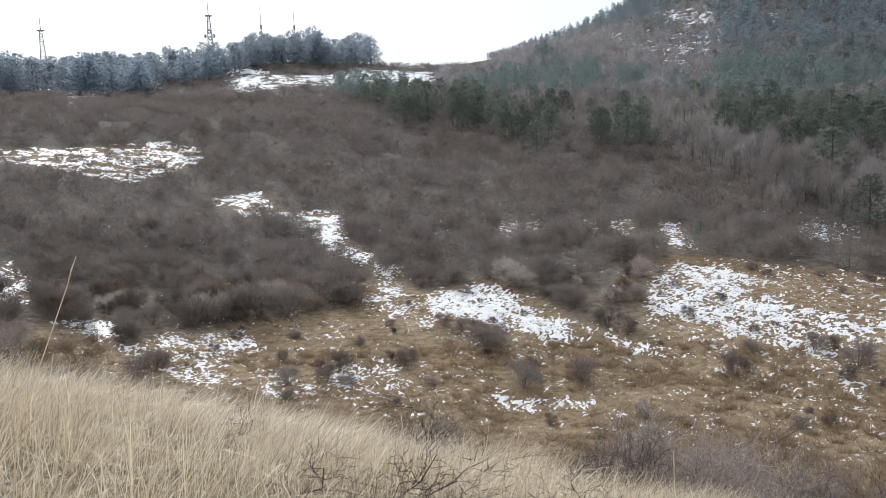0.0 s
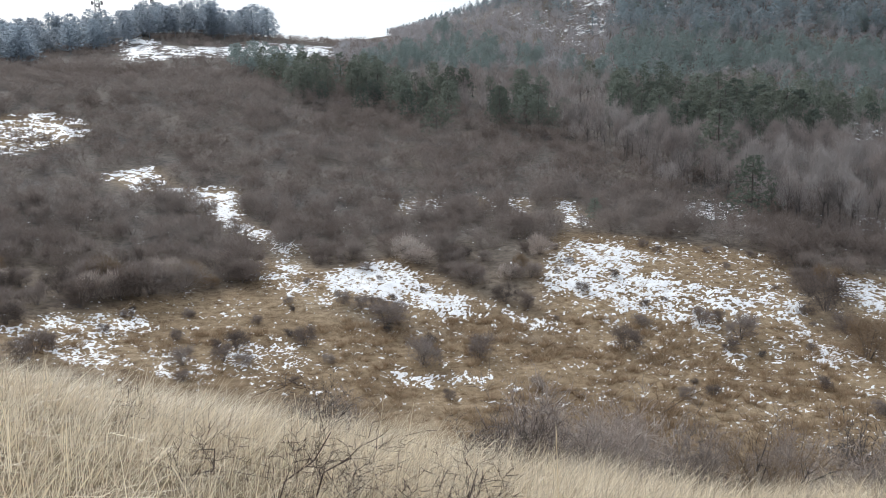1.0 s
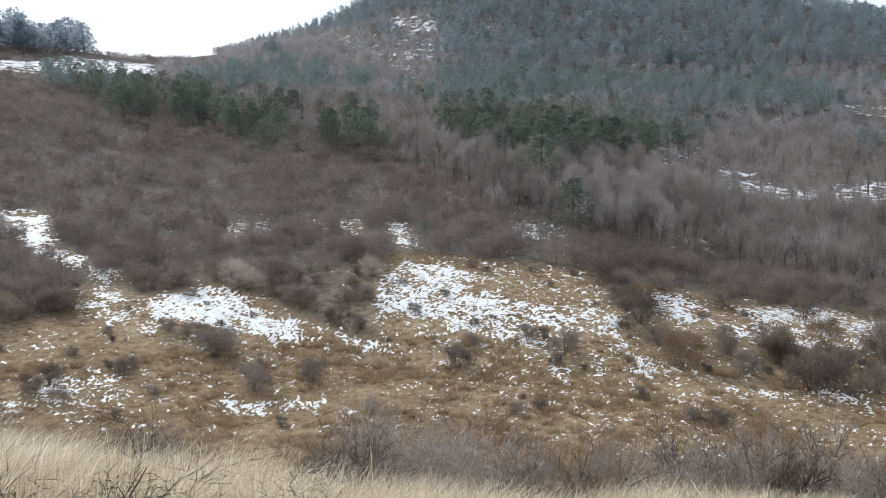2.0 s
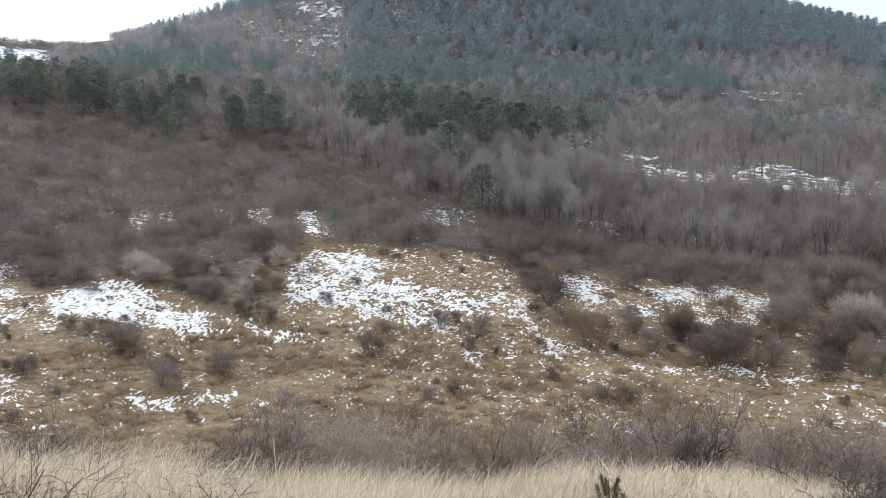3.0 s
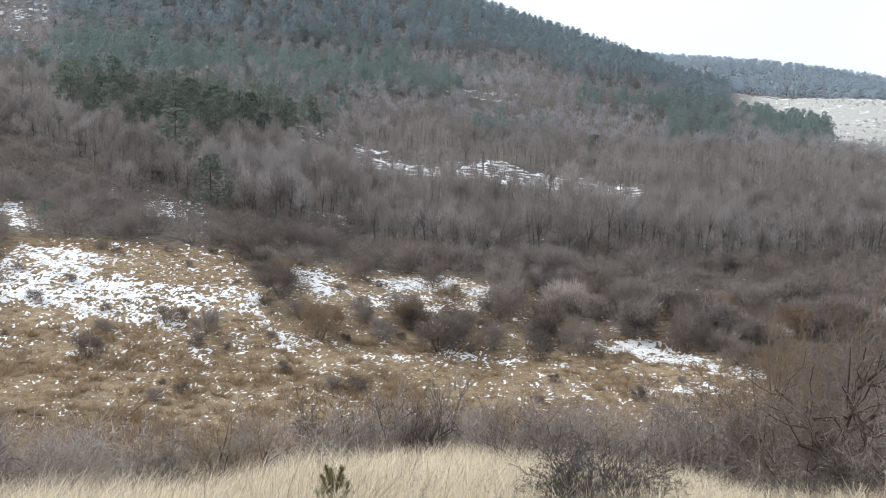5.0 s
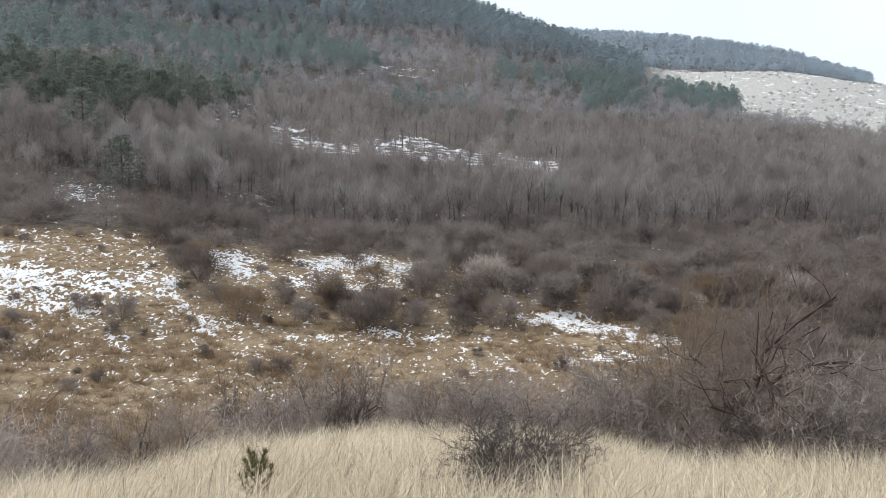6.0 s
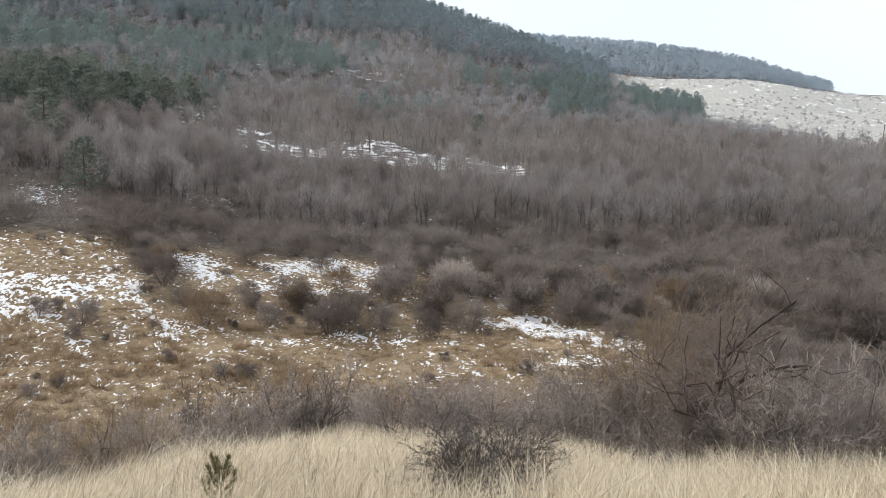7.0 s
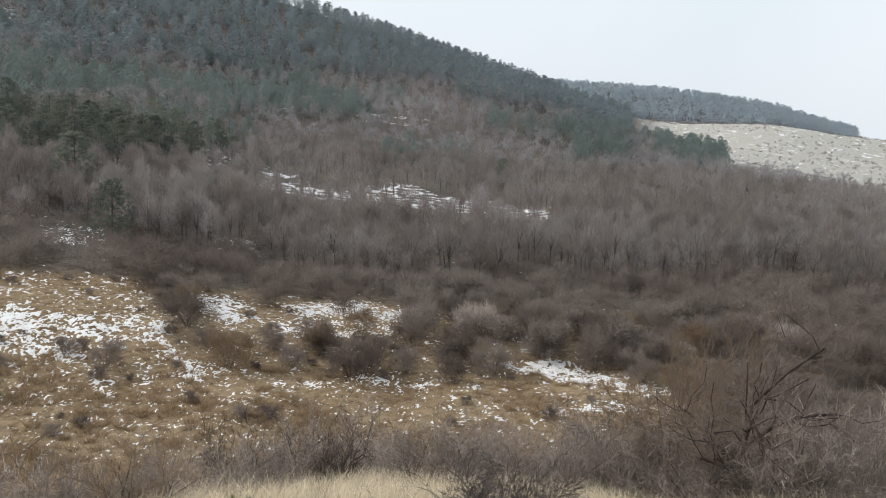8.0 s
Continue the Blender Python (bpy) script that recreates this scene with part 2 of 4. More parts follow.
def height(x, y):
    """Ground height at a place of the plan."""
    x, y = np.asarray(x, float), np.asarray(y, float)
    r = np.hypot(x, y) + 1e-6
    az = np.degrees(np.arctan2(x, y))
    # the near hillside falls ahead and to the right, steeper past its brow
    down = x * math.sin(DOWNHILL) + y * math.cos(DOWNHILL)
    ahead = down / r
    near = -1.6 - (0.40 - 0.03 * smooth(0.82, 1.0, ahead)) * np.clip(down, -160, None)
    brow = np.interp(az, [-40, 4, 11, 18, 25, 34, 42, 56, 64, 90], [15.6, 15.2, 14.4, 13.8, 14.4, 19.5, 26, 23.5, 19, 24])
    near = near - 0.22 * 1.4 * np.logaddexp(0, (r - brow) / 1.4) * smooth(-0.1, 0.3, ahead)
    a = np.clip((np.clip(az, -60, 110) + 60) / 0.5, 0, len(AZ_T) - 1.001)
    b = np.clip((np.log(np.maximum(r, 44)) - LR_T[0]) / (LR_T[1] - LR_T[0]), 0, len(LR_T) - 1.001)
    i, j = a.astype(int), b.astype(int)
    u, v = a - i, b - j
    far = (TAB[i, j] * (1 - u) + TAB[i + 1, j] * u) * (1 - v) + (TAB[i, j + 1] * (1 - u) + TAB[i + 1, j + 1] * u) * v
    k = 1.6
    d = np.clip((near - far) / k, -30, 30)
    z = far + k * np.log1p(np.exp(d))
    side = smooth(95, 150, np.abs(az - 22)) * smooth(30, 140, r)
    z = z * (1 - side) + np.maximum(z, 40 + 0.02 * r) * side * 0.6 + z * side * 0.4
    far_out = smooth(2200, 4200, r)
    z = z * (1 - far_out) - 10 * far_out
    rough = smooth(42, 60, r)
    z = z + rough * (0.9 * (fbm(x / 14, y / 14, 3) - 0.5) + 0.35 * (fbm(x / 2.6, y / 2.6, 5, 3) - 0.5))
    z = z + smooth(120, 300, r) * 9 * (fbm(x / 90, y / 90, 8, 3) - 0.5)
    z = z + (1 - rough) * 0.10 * (fbm(x / 1.7, y / 1.7, 4, 3) - 0.5)
    return z

# ---- where snow lies and what grows where, in plan ----
SNOW = []
SNOW.append((0.8, [(-38.5, 143.4), (-31.5, 153), (-25.9, 137.3), (-30, 131.5)]))
SNOW.append((0.95, [(-26.7, 137.1), (-17, 137.6), (-13.6, 116.9), (-9.6, 110.5), (-13.8, 108.8), (-19.6, 124.2)]))
SNOW.append((0.7, [(-14.8, 117.4), (-8.2, 110), (-8.6, 100.9), (-13.3, 110.6)]))
SNOW.append((1, [(-7.7, 103.2), (-6, 102.7), (-4.8, 88.6), (-6.9, 89.3)]))
SNOW.append((0.6, [(-10.1, 92.3), (-6.3, 90.3), (-3.2, 84.3), (-4.2, 80.1), (-9, 86.2)]))
SNOW.append((1, [(-3.3, 87.9), (3.2, 91.3), (6.1, 89.6), (8.7, 81.4), (11.7, 77.1), (10.1, 73), (8, 75.4), (3.6, 78.1), (-2.1, 82.9)]))
SNOW.append((0.6, [(11.7, 77.1), (14.8, 74.5), (17.9, 71.2), (17.5, 67.8), (13.6, 71)]))
SNOW.append((0.6, [(-87.2, 173), (-76.7, 179.6), (-61.3, 193.2), (-51, 184.1), (-49.4, 173.8), (-55.6, 154.5), (-70.8, 157.8), (-82.2, 162.5)]))
SNOW.append((0.8, [(-49.3, 95), (-45, 90.9), (-40.6, 82.6), (-41.4, 78.9)]))
SNOW.append((0.9, [(-35, 75.8), (-31.7, 77.8), (-28.8, 73.4), (-29.1, 70.8), (-32.9, 72.2)]))
SNOW.append((0.55, [(-27.4, 68.8), (-24.9, 75.4), (-20.3, 76.9), (-18.2, 72.1), (-18.1, 67.5), (-20.8, 66.1), (-24.1, 67)]))
SNOW.append((0.6, [(-16.1, 63), (-10.5, 64.4), (-10.8, 60.8), (-13.7, 61.2)]))
SNOW.append((0.5, [(-10.6, 68.7), (-4.3, 69.9), (-3.5, 63.2), (-6.8, 62), (-9.9, 63.1)]))
SNOW.append((1.2, [(2.9, 61.6), (5.9, 60.7), (5.5, 59.2), (3, 59.7)]))
SNOW.append((1.2, [(7.2, 60), (9.9, 59.5), (9.5, 58.1), (7.2, 58.7)]))
SNOW.append((0.6, [(7.6, 125), (12.8, 128.7), (11, 114.5), (8.2, 116.6)]))
SNOW.append((0.7, [(18.3, 125.9), (20.7, 123.3), (19.4, 117.9)]))
SNOW.append((0.7, [(23.7, 124.3), (25.8, 122.9), (22.9, 110.8), (21.6, 113.2)]))
SNOW.append((0.7, [(29.6, 123.8), (30.8, 116.3), (29.3, 104), (26.9, 100.4), (27.1, 110.5)]))
SNOW.append((0.8, [(24.3, 94.9), (28.2, 90.9), (32.2, 86), (28.6, 81.3), (32.8, 76.8), (32.1, 73.9), (28.1, 72.7), (25.1, 70.4), (22.1, 73.8), (18.9, 79.1), (18.9, 82.4)]))
SNOW.append((0.6, [(29.3, 75.5), (38.2, 74.2), (36.7, 67), (35.4, 61.7), (33.3, 61.6), (33.2, 66.8), (28.6, 66.2), (27.1, 68.8), (24.5, 68.7)]))
SNOW.append((1, [(37.7, 70.8), (38.9, 70.2), (35.9, 61.5), (34.1, 62.1)]))
SNOW.append((0.8, [(35.4, 61.7), (37.8, 57.5), (34.1, 56.7), (33.8, 58.9)]))
SNOW.append((0.7, [(46.4, 79.4), (50.6, 77.1), (46.8, 67.3), (43.2, 65.9), (44.1, 73.3)]))
SNOW.append((0.75, [(54.1, 73.3), (62.6, 71.2), (65.5, 65.1), (60.6, 61.7), (55.9, 66), (50.9, 68.5)]))
SNOW.append((0.6, [(37.9, 54.8), (43.9, 51.5), (49.2, 46.7), (47.9, 45.4), (42.1, 49.3), (37.4, 53.3)]))
SNOW.append((0.95, [(57.2, 45.4), (61.1, 43.9), (61.1, 39.5), (61.2, 33.8), (58.5, 32.6), (57.9, 36.4), (55.2, 41.1)]))
SNOW.append((0.7, [(49.9, 36.9), (55.4, 33.8), (57.8, 29.7), (55.7, 29), (52.9, 32.2), (49.1, 35.8)]))
SNOW.append((0.55, [(50.9, 68.5), (55.9, 66), (60.6, 61.7), (57, 57), (51, 59.5), (46, 63.5)]))
SNOW.append((0.6, [(-27.1, 70.3), (-24.4, 74.1), (-19.4, 78.0), (-16.1, 74.0), (-18.4, 69.4), (-16.3, 64.2), (-19.7, 62.8), (-24.6, 66.3)]))
SNOW.append((0.5, [(-15.9, 64.3), (-14.7, 69.6), (-10.4, 65.0), (-4.6, 70.3), (-3.5, 63.6), (-10.0, 61.8), (-14.9, 61.8)]))
FAR_SNOW = []
FAR_SNOW.append((0.6, [(141, 196), (135, 175), (145, 167), (164, 171), (167, 154), (176, 131), (166, 118), (150, 112), (147, 130), (139, 134), (135, 147), (121, 154), (117, 168)]))
FAR_SNOW.append((0.28, [(128, 220), (156, 233), (137, 204), (110, 188)]))
FAR_SNOW.append((0.2, [(243, 282), (265, 276), (272, 260), (245, 255), (226, 261)]))
FAR_SNOW.append((0.15, [(229, 318), (247, 293), (233, 276), (215, 297)]))
FAR_SNOW.append((0.6, [(47.4, 118.4), (53.7, 114.9), (48.1, 103.2), (43.5, 106.8)]))
FAR_SNOW.append((0.7, [(72.4, 111.4), (76.8, 112.9), (71.2, 105.1), (68.2, 104.6)]))
FAR_SNOW.append((0.7, [(-101, 419.2), (-89.8, 430), (-59.1, 387.8), (-37.6, 424.6), (-2.6, 418.9), (-3.7, 369.1), (-50.5, 359.9), (-75.3, 336.9)]))
FAR_SNOW.append((0.7, [(-172.9, 407.6), (-166.7, 407.5), (-103.1, 250.5), (-104.6, 246.8)]))
FAR_SNOW.append((0.3, [(-201.1, 405), (-154.4, 418.4), (-123, 332.2), (-133.1, 267.2)]))
FAR_SNOW.append((0.42, [(129, 530), (149, 492), (141, 446), (120, 399), (108, 409), (124, 474)]))
FAR_SNOW.append((0.4, [(172, 471), (178, 465), (164, 437), (162, 441)]))
FAR_SNOW.append((0.3, [(96, 540), (114, 473), (103, 353), (100, 377)]))
VALLEY = []
VALLEY.append([(-36.1, 74), (-27.7, 69.6), (-23.1, 74.3), (-19.4, 81.9), (-10.1, 86.5), (-5.3, 82), (2.8, 71.8), (16.7, 66.4), (29, 62.5), (22.8, 48.8), (3.4, 55.2), (-20.7, 61.5), (-32.1, 65.2)])
MOUND = []
MOUND.append([(24.3, 100.1), (33.2, 92.2), (43.3, 84.1), (38.1, 65.3), (36.8, 56.1), (26, 54.3), (19.2, 59.3), (14.7, 68)])
MOUND.append([(-9.8, 95.9), (-2.1, 88.9), (5.1, 92.8), (10.6, 79.6), (17.5, 67.8), (9.1, 68.9), (-4.1, 78.5), (-9.8, 83.3)])
RIGHT_MEADOW = []
RIGHT_MEADOW.append([(34.2, 61.7), (44.4, 52.1), (54.8, 43.5), (62.7, 43.9), (59.9, 33.1), (58.1, 29.5), (53.9, 27.2), (39.1, 40), (21.3, 45.4), (17.8, 55.2)])
PINES = []
PINES.append([(-40.7, 334.4), (-4, 282.4), (30.5, 242.7), (25, 195.6), (14.7, 199.8), (-12.7, 236.8)])
PINES.append([(39.7, 233.6), (55.1, 226.1), (44.9, 177.4), (32.3, 183.4)])
PINES.append([(65, 217), (82, 249), (96, 237), (123, 256), (142, 252), (168, 266), (163, 243), (141, 212), (100, 172), (74, 153), (58, 162), (57, 173)])
PINES.append([(110, 359), (131, 367), (144, 347), (208, 345), (255, 332), (206, 271), (173, 282), (158, 288), (123, 286), (102, 256), (72, 229)])
PINES.append([(5, 315), (53, 411), (67, 374), (53, 309), (15, 288)])
PINES.append([(70, 354), (78, 353), (66, 294), (60, 304)])
PINES.append([(248, 298), (262, 303), (227, 257), (220, 260)])
PINES.append([(208, 331), (268, 352), (265, 309), (229, 263), (209, 274), (181, 277)])
PINES.append([(288, 249), (326, 235), (381, 237), (283, 173), (260, 182), (297, 214), (277, 236)])
PINES.append([(390, 232), (440, 245), (420, 205), (309, 149), (300, 152), (314, 179)])

# ---- mesh helpers ----
def mesh_np(name, verts, faces, mat, tone=None, extra=()):
    """A mesh from arrays; faces is (n, 3) or (n, 4)."""
    verts, faces = np.asarray(verts, np.float32), np.asarray(faces, np.int32)
    me = bpy.data.meshes.new(name)
    me.vertices.add(len(verts))
    me.vertices.foreach_set("co", verts.ravel())
    me.loops.add(faces.size)
    me.loops.foreach_set("vertex_index", faces.ravel())
    me.polygons.add(len(faces))
    me.polygons.foreach_set("loop_start", np.arange(len(faces), dtype=np.int32) * faces.shape[1])
    for key, values in ((("tone", tone),) if tone is not None else ()) + tuple(extra):
        me.attributes.new(key, "FLOAT", "POINT").data.foreach_set("value", np.asarray(values, np.float32))
    me.update(calc_edges=True)
    me.materials.append(mat)
    return me


def part_np(name, verts, faces, mat, parent=None, label=""):
    ob = new(name, mesh_np(name, verts, faces, mat))
    ob.parent = parent
    return tagged(ob, label)


def tubes(segs, sides=3):
    """Tapered prisms along segments of (start, end, radius, radius)."""
    s = np.array([[*a, *b, p, q] for a, b, p, q in segs], float)
    a, b = s[:, 0:3], s[:, 3:6]
    d = b - a
    d /= np.linalg.norm(d, axis=1, keepdims=True) + 1e-9
    ref = np.where(np.abs(d[:, 2:3]) > 0.9, [[1.0, 0, 0]], [[0, 0, 1.0]])
    u = np.cross(d, ref)
    u /= np.linalg.norm(u, axis=1, keepdims=True)
    w = np.cross(d, u)
    ang = np.arange(sides) * 2 * math.pi / sides
    ring = np.cos(ang)[None, :, None] * u[:, None] + np.sin(ang)[None, :, None] * w[:, None]
    v = np.concatenate([a[:, None] + ring * s[:, 6, None, None], b[:, None] + ring * s[:, 7, None, None]], 1)
    k = np.arange(sides)
    quad = np.stack([k, (k + 1) % sides, (k + 1) % sides + sides, k + sides], 1)
    f = (quad[None] + (np.arange(len(s)) * 2 * sides)[:, None, None]).reshape(-1, 4)
    f = np.concatenate([f[:, [0, 1, 2]], f[:, [0, 2, 3]]])
    return v.reshape(-1, 3), f


def slivers(a, b, width, rng):
    """Thin pointed twigs from a to b, one triangle each."""
    d = b - a
    side = np.cross(d, rng.normal(size=d.shape))
    side *= (np.asarray(width)[:, None] / 2) / (np.linalg.norm(side, axis=1, keepdims=True) + 1e-9)
    v = np.stack([a - side, a + side, b], 1).reshape(-1, 3)
    return v, np.arange(len(v)).reshape(-1, 3)


def joined(pieces):
    v, f, n = [], [], 0
    for pv, pf in pieces:
        v.append(pv)
        f.append(pf + n)
        n += len(pv)
    return np.concatenate(v), np.concatenate(f)


def spread(template, places, sizes, turns, tones, flat=None):
    """Many copies of one template in one set of arrays: verts, faces, tone."""
    v, f = template
    n = len(places)
    c, s = np.cos(turns), np.sin(turns)
    hx = sizes if flat is None else sizes * flat
    x = (v[None, :, 0] * c[:, None] - v[None, :, 1] * s[:, None]) * hx[:, None]
    y = (v[None, :, 0] * s[:, None] + v[None, :, 1] * c[:, None]) * hx[:, None]
    z = v[None, :, 2] * sizes[:, None]
    out = np.stack([x, y, z], 2) + places[:, None]
    faces = f[None] + (np.arange(n) * len(v))[:, None, None]
    return out.reshape(-1, 3), faces.reshape(-1, 3), np.repeat(tones, len(v))


def stuff(name, templates, places, sizes, rng, mat, label, category, flat=None):
    pick = rng.integers(0, len(templates), len(places))
    turns = rng.uniform(0, 6.283, len(places))
    # neighbours are alike in tone
    drift = np.clip(0.5 + 2.4 * (fbm(places[:, 0] / 17, places[:, 1] / 17, 83, 3) - 0.5), 0, 1)
    tones = 0.45 * rng.uniform(0, 1, len(places)) + 0.55 * drift
    vs, fs, ts, n = [], [], [], 0
    for k, tpl in enumerate(templates):
        m = pick == k
        if not m.any():
            continue
        v, f, t = spread(tpl, places[m], sizes[m], turns[m], tones[m], None if flat is None else flat[m])
        vs.append(v), fs.append(f + n), ts.append(t)
        n += len(v)
    ob = new(name, mesh_np(name, np.concatenate(vs), np.concatenate(fs), mat, np.concatenate(ts)))
    return tagged(ob, label, category, kind="stuff")


def inside(x, y, poly, soft=1.0):
    """1 inside a polygon of the plan, fading to 0 over soft metres across its edge."""
    x, y = np.asarray(x, float), np.asarray(y, float)
    near, odd = np.full(x.shape, 1e9), np.zeros(x.shape, bool)
    for (ax, ay), (bx, by) in zip(poly, poly[1:] + poly[:1]):
        ex, ey = bx - ax, by - ay
        t = np.clip(((x - ax) * ex + (y - ay) * ey) / (ex * ex + ey * ey + 1e-9), 0, 1)
        near = np.minimum(near, np.hypot(x - ax - t * ex, y - ay - t * ey))
        cross = (ay > y) != (by > y)
        odd ^= cross & (x < (bx - ax) * (y - ay) / (by - ay + 1e-12) + ax)
    return smooth(-soft, soft, np.where(odd, near, -near))


def zone(x, y, polys, soft=1.0):
    m = np.zeros(np.shape(x))
    for p in polys:
        m = np.maximum(m, inside(x, y, p, soft))
    return m


def snow_cover(x, y):
    """How much of the ground snow hides at a place, 0 to 1."""
    r = np.hypot(x, y)
    step = np.clip(r / 110, 1, 4)
    wx = x + 3.4 * step * (fbm(x / (4 * step), y / (4 * step), 63, 3) - 0.5)
    wy = y + 3.4 * step * (fbm(x / (4 * step), y / (4 * step), 67, 3) - 0.5)
    m = 0.012 + 0.085 * zone(x, y, VALLEY, 2)
    m = np.maximum(m, 0.17 * zone(x, y, MOUND, 2))
    m = np.maximum(m, 0.14 * zone(x, y, RIGHT_MEADOW, 2))
    m = np.maximum(m, 0.1 * bush_row(x, y))
    m = m * smooth(47, 54, r) * (1 - smooth(115, 150, r))
    for d, p in SNOW:
        m = np.maximum(m, min(0.82, 0.81 * d) * inside(wx, wy, p, 1.6))
    for d, p in FAR_SNOW:
        m = np.maximum(m, 0.9 * d * inside(wx, wy, p, 5))
    hill = smooth(58.3, 60.5, np.degrees(np.arctan2(x, y))) * smooth(340, 400, r) * (1 - smooth(1050, 1150, r))
    return np.maximum(m, 0.07 * hill)


def polar(az, r):
    a = np.radians(az)
    return np.sin(a) * r, np.cos(a) * r


def scatter(rng, spacing, r0, r1, a0, a1):
    """Jittered places between two distances and two bearings."""
    n = int(math.radians(a1 - a0) * (r1 * r1 - r0 * r0) / 2 / spacing ** 2 * 1.35)
    r = np.sqrt(rng.uniform(r0 * r0, r1 * r1, n))
    x, y = polar(rng.uniform(a0, a1, n), r)
    seen, keep = set(), []
    for k in range(n):
        cell = (int(math.floor(x[k] / spacing)), int(math.floor(y[k] / spacing)))
        if cell not in seen:
            seen.add(cell)
            keep.append(k)
    return x[keep], y[keep]

def bush_row(x, y):
    """1 on the grassy strip where single bushes stand between the meadow and the woods."""
    r, az = np.hypot(x, y), np.degrees(np.arctan2(x, y))
    return smooth(29, 33, az) * (1 - smooth(57, 61, az)) * (1 - smooth(88, 98, r)) * smooth(50, 55, r)

# ---- the ground: one sheet from underfoot to the horizon ----
def sheet(az, r):
    x, y = polar(az[None, :], r[:, None])
    return x, y


def grid_faces(nr, na, closed):
    i, j = np.meshgrid(np.arange(nr - 1), np.arange(na if closed else na - 1), indexing="ij")
    k = (j + 1) % na
    return np.stack([i * na + j, (i + 1) * na + j, (i + 1) * na + k, i * na + k], -1).reshape(-1, 4)


def build_ground():
    az = np.concatenate([np.arange(-42, 90, 0.48), np.arange(90, 317.9, 4.0)])
    r = np.concatenate([np.geomspace(0.4, 46, 70), np.arange(46.6, 130, 0.6), np.geomspace(131, 4600, 190)])
    x, y = sheet(az, r)
    z = height(x, y)
    v = np.stack([x, y, z], -1).reshape(-1, 3)
    f = grid_faces(len(r), len(az), True)
    v = np.concatenate([v, [[0, 0, float(height(0.0, 0.0))]]])
    hub = len(v) - 1
    ring = np.stack([np.full(len(az), hub), np.arange(len(az)), (np.arange(len(az)) + 1) % len(az)], -1)
    f = np.concatenate([f[:, [0, 1, 2]], f[:, [0, 2, 3]], ring])
    px, py = v[:, 0], v[:, 1]
    pr, pa = np.hypot(px, py), np.degrees(np.arctan2(px, py))
    open_land = np.maximum(np.maximum(zone(px, py, VALLEY, 2.5), zone(px, py, MOUND, 2.5)), zone(px, py, RIGHT_MEADOW, 2.5))
    wood = (1 - open_land) * smooth(50, 66, pr) * (0.65 + 0.35 * fbm(px / 6, py / 6, 11))
    wood = wood * (1 - 0.85 * zone(px, py, [p for _, p in SNOW], 2.5)) * (1 - 0.75 * bush_row(px, py)) * (0.7 + 0.3 * smooth(85, 110, pr))
    straw = 1 - smooth(24, 34, pr)
    pale = smooth(58, 60.5, pa) * smooth(345, 420, pr) * (1 - smooth(1050, 1150, pr - 3000 * smooth(70.5, 71.5, pa)))
    me = mesh_np("ground", v, f, GROUND, None, (("wood", wood), ("straw", straw), ("pale", pale)))
    return tagged(new("ground", me), "brown winter grassland and leaf litter over a valley and hills", "ground", kind="structure")


def build_snow(name, az, r, step, label, along=1.25):
    x, y = sheet(az, r)
    m = snow_cover(x, y)
    # melted into strips that run down the slopes
    u = np.radians(np.broadcast_to(az[None, :], x.shape)) * float(np.mean(r)) / step
    w = np.log(np.broadcast_to(r[:, None], x.shape)) * float(np.mean(r)) / (along * step)
    n = 0.22 * fbm(u / 2.6, w / 2.6, 21, 2) + 0.27 * fbm(u / 0.7, w / 0.7, 27, 2) + 0.33 * vnoise(u / 0.36 + 0.4 * w, w / 0.36, 29) + 0.18 * vnoise(u / 0.21, w / 0.21, 31)
    # evened out, so that the share of ground covered is the cover asked for
    levels = np.quantile(n[::7, ::7], np.linspace(0, 1, 201))
    s = m - (1 - np.interp(n, levels, np.linspace(0, 1, 201)))
    s = np.where(m < 0.004, -1, s)
    lift = np.clip(s * 0.28, -0.2, 0.05) * step
    v = np.stack([x, y, height(x, y) + lift], -1).reshape(-1, 3)
    f = grid_faces(len(r), len(az), False)
    keep = (s.reshape(-1)[f] > 0.0).any(1)
    f = f[keep]
    used, f = np.unique(f, return_inverse=True)
    f = f.reshape(-1, 4)
    return tagged(new(name, mesh_np(name, v[used], f, SNOW_MAT)), label, "snow", kind="stuff")


build_ground()
build_snow("snow_patches", np.arange(-31, 77, 0.07), np.concatenate([np.arange(50, 95, 0.2), np.arange(95, 168, 0.34)]), 0.6, "thin melting snow in broken patches on the valley slopes")
build_snow("upper_snow", np.arange(-31, 60, 0.085), np.arange(168, 300, 0.45), 0.62, "melting snow patches on clearings among woods", 2.4)
build_snow("far_snow", np.arange(-31, 80, 0.12), np.geomspace(300, 1150, 520), 1.5, "melting snow patches on distant hillsides", 2.8)

# ---- plants: templates ----
def unit(v):
    return v / (np.linalg.norm(v) + 1e-9)


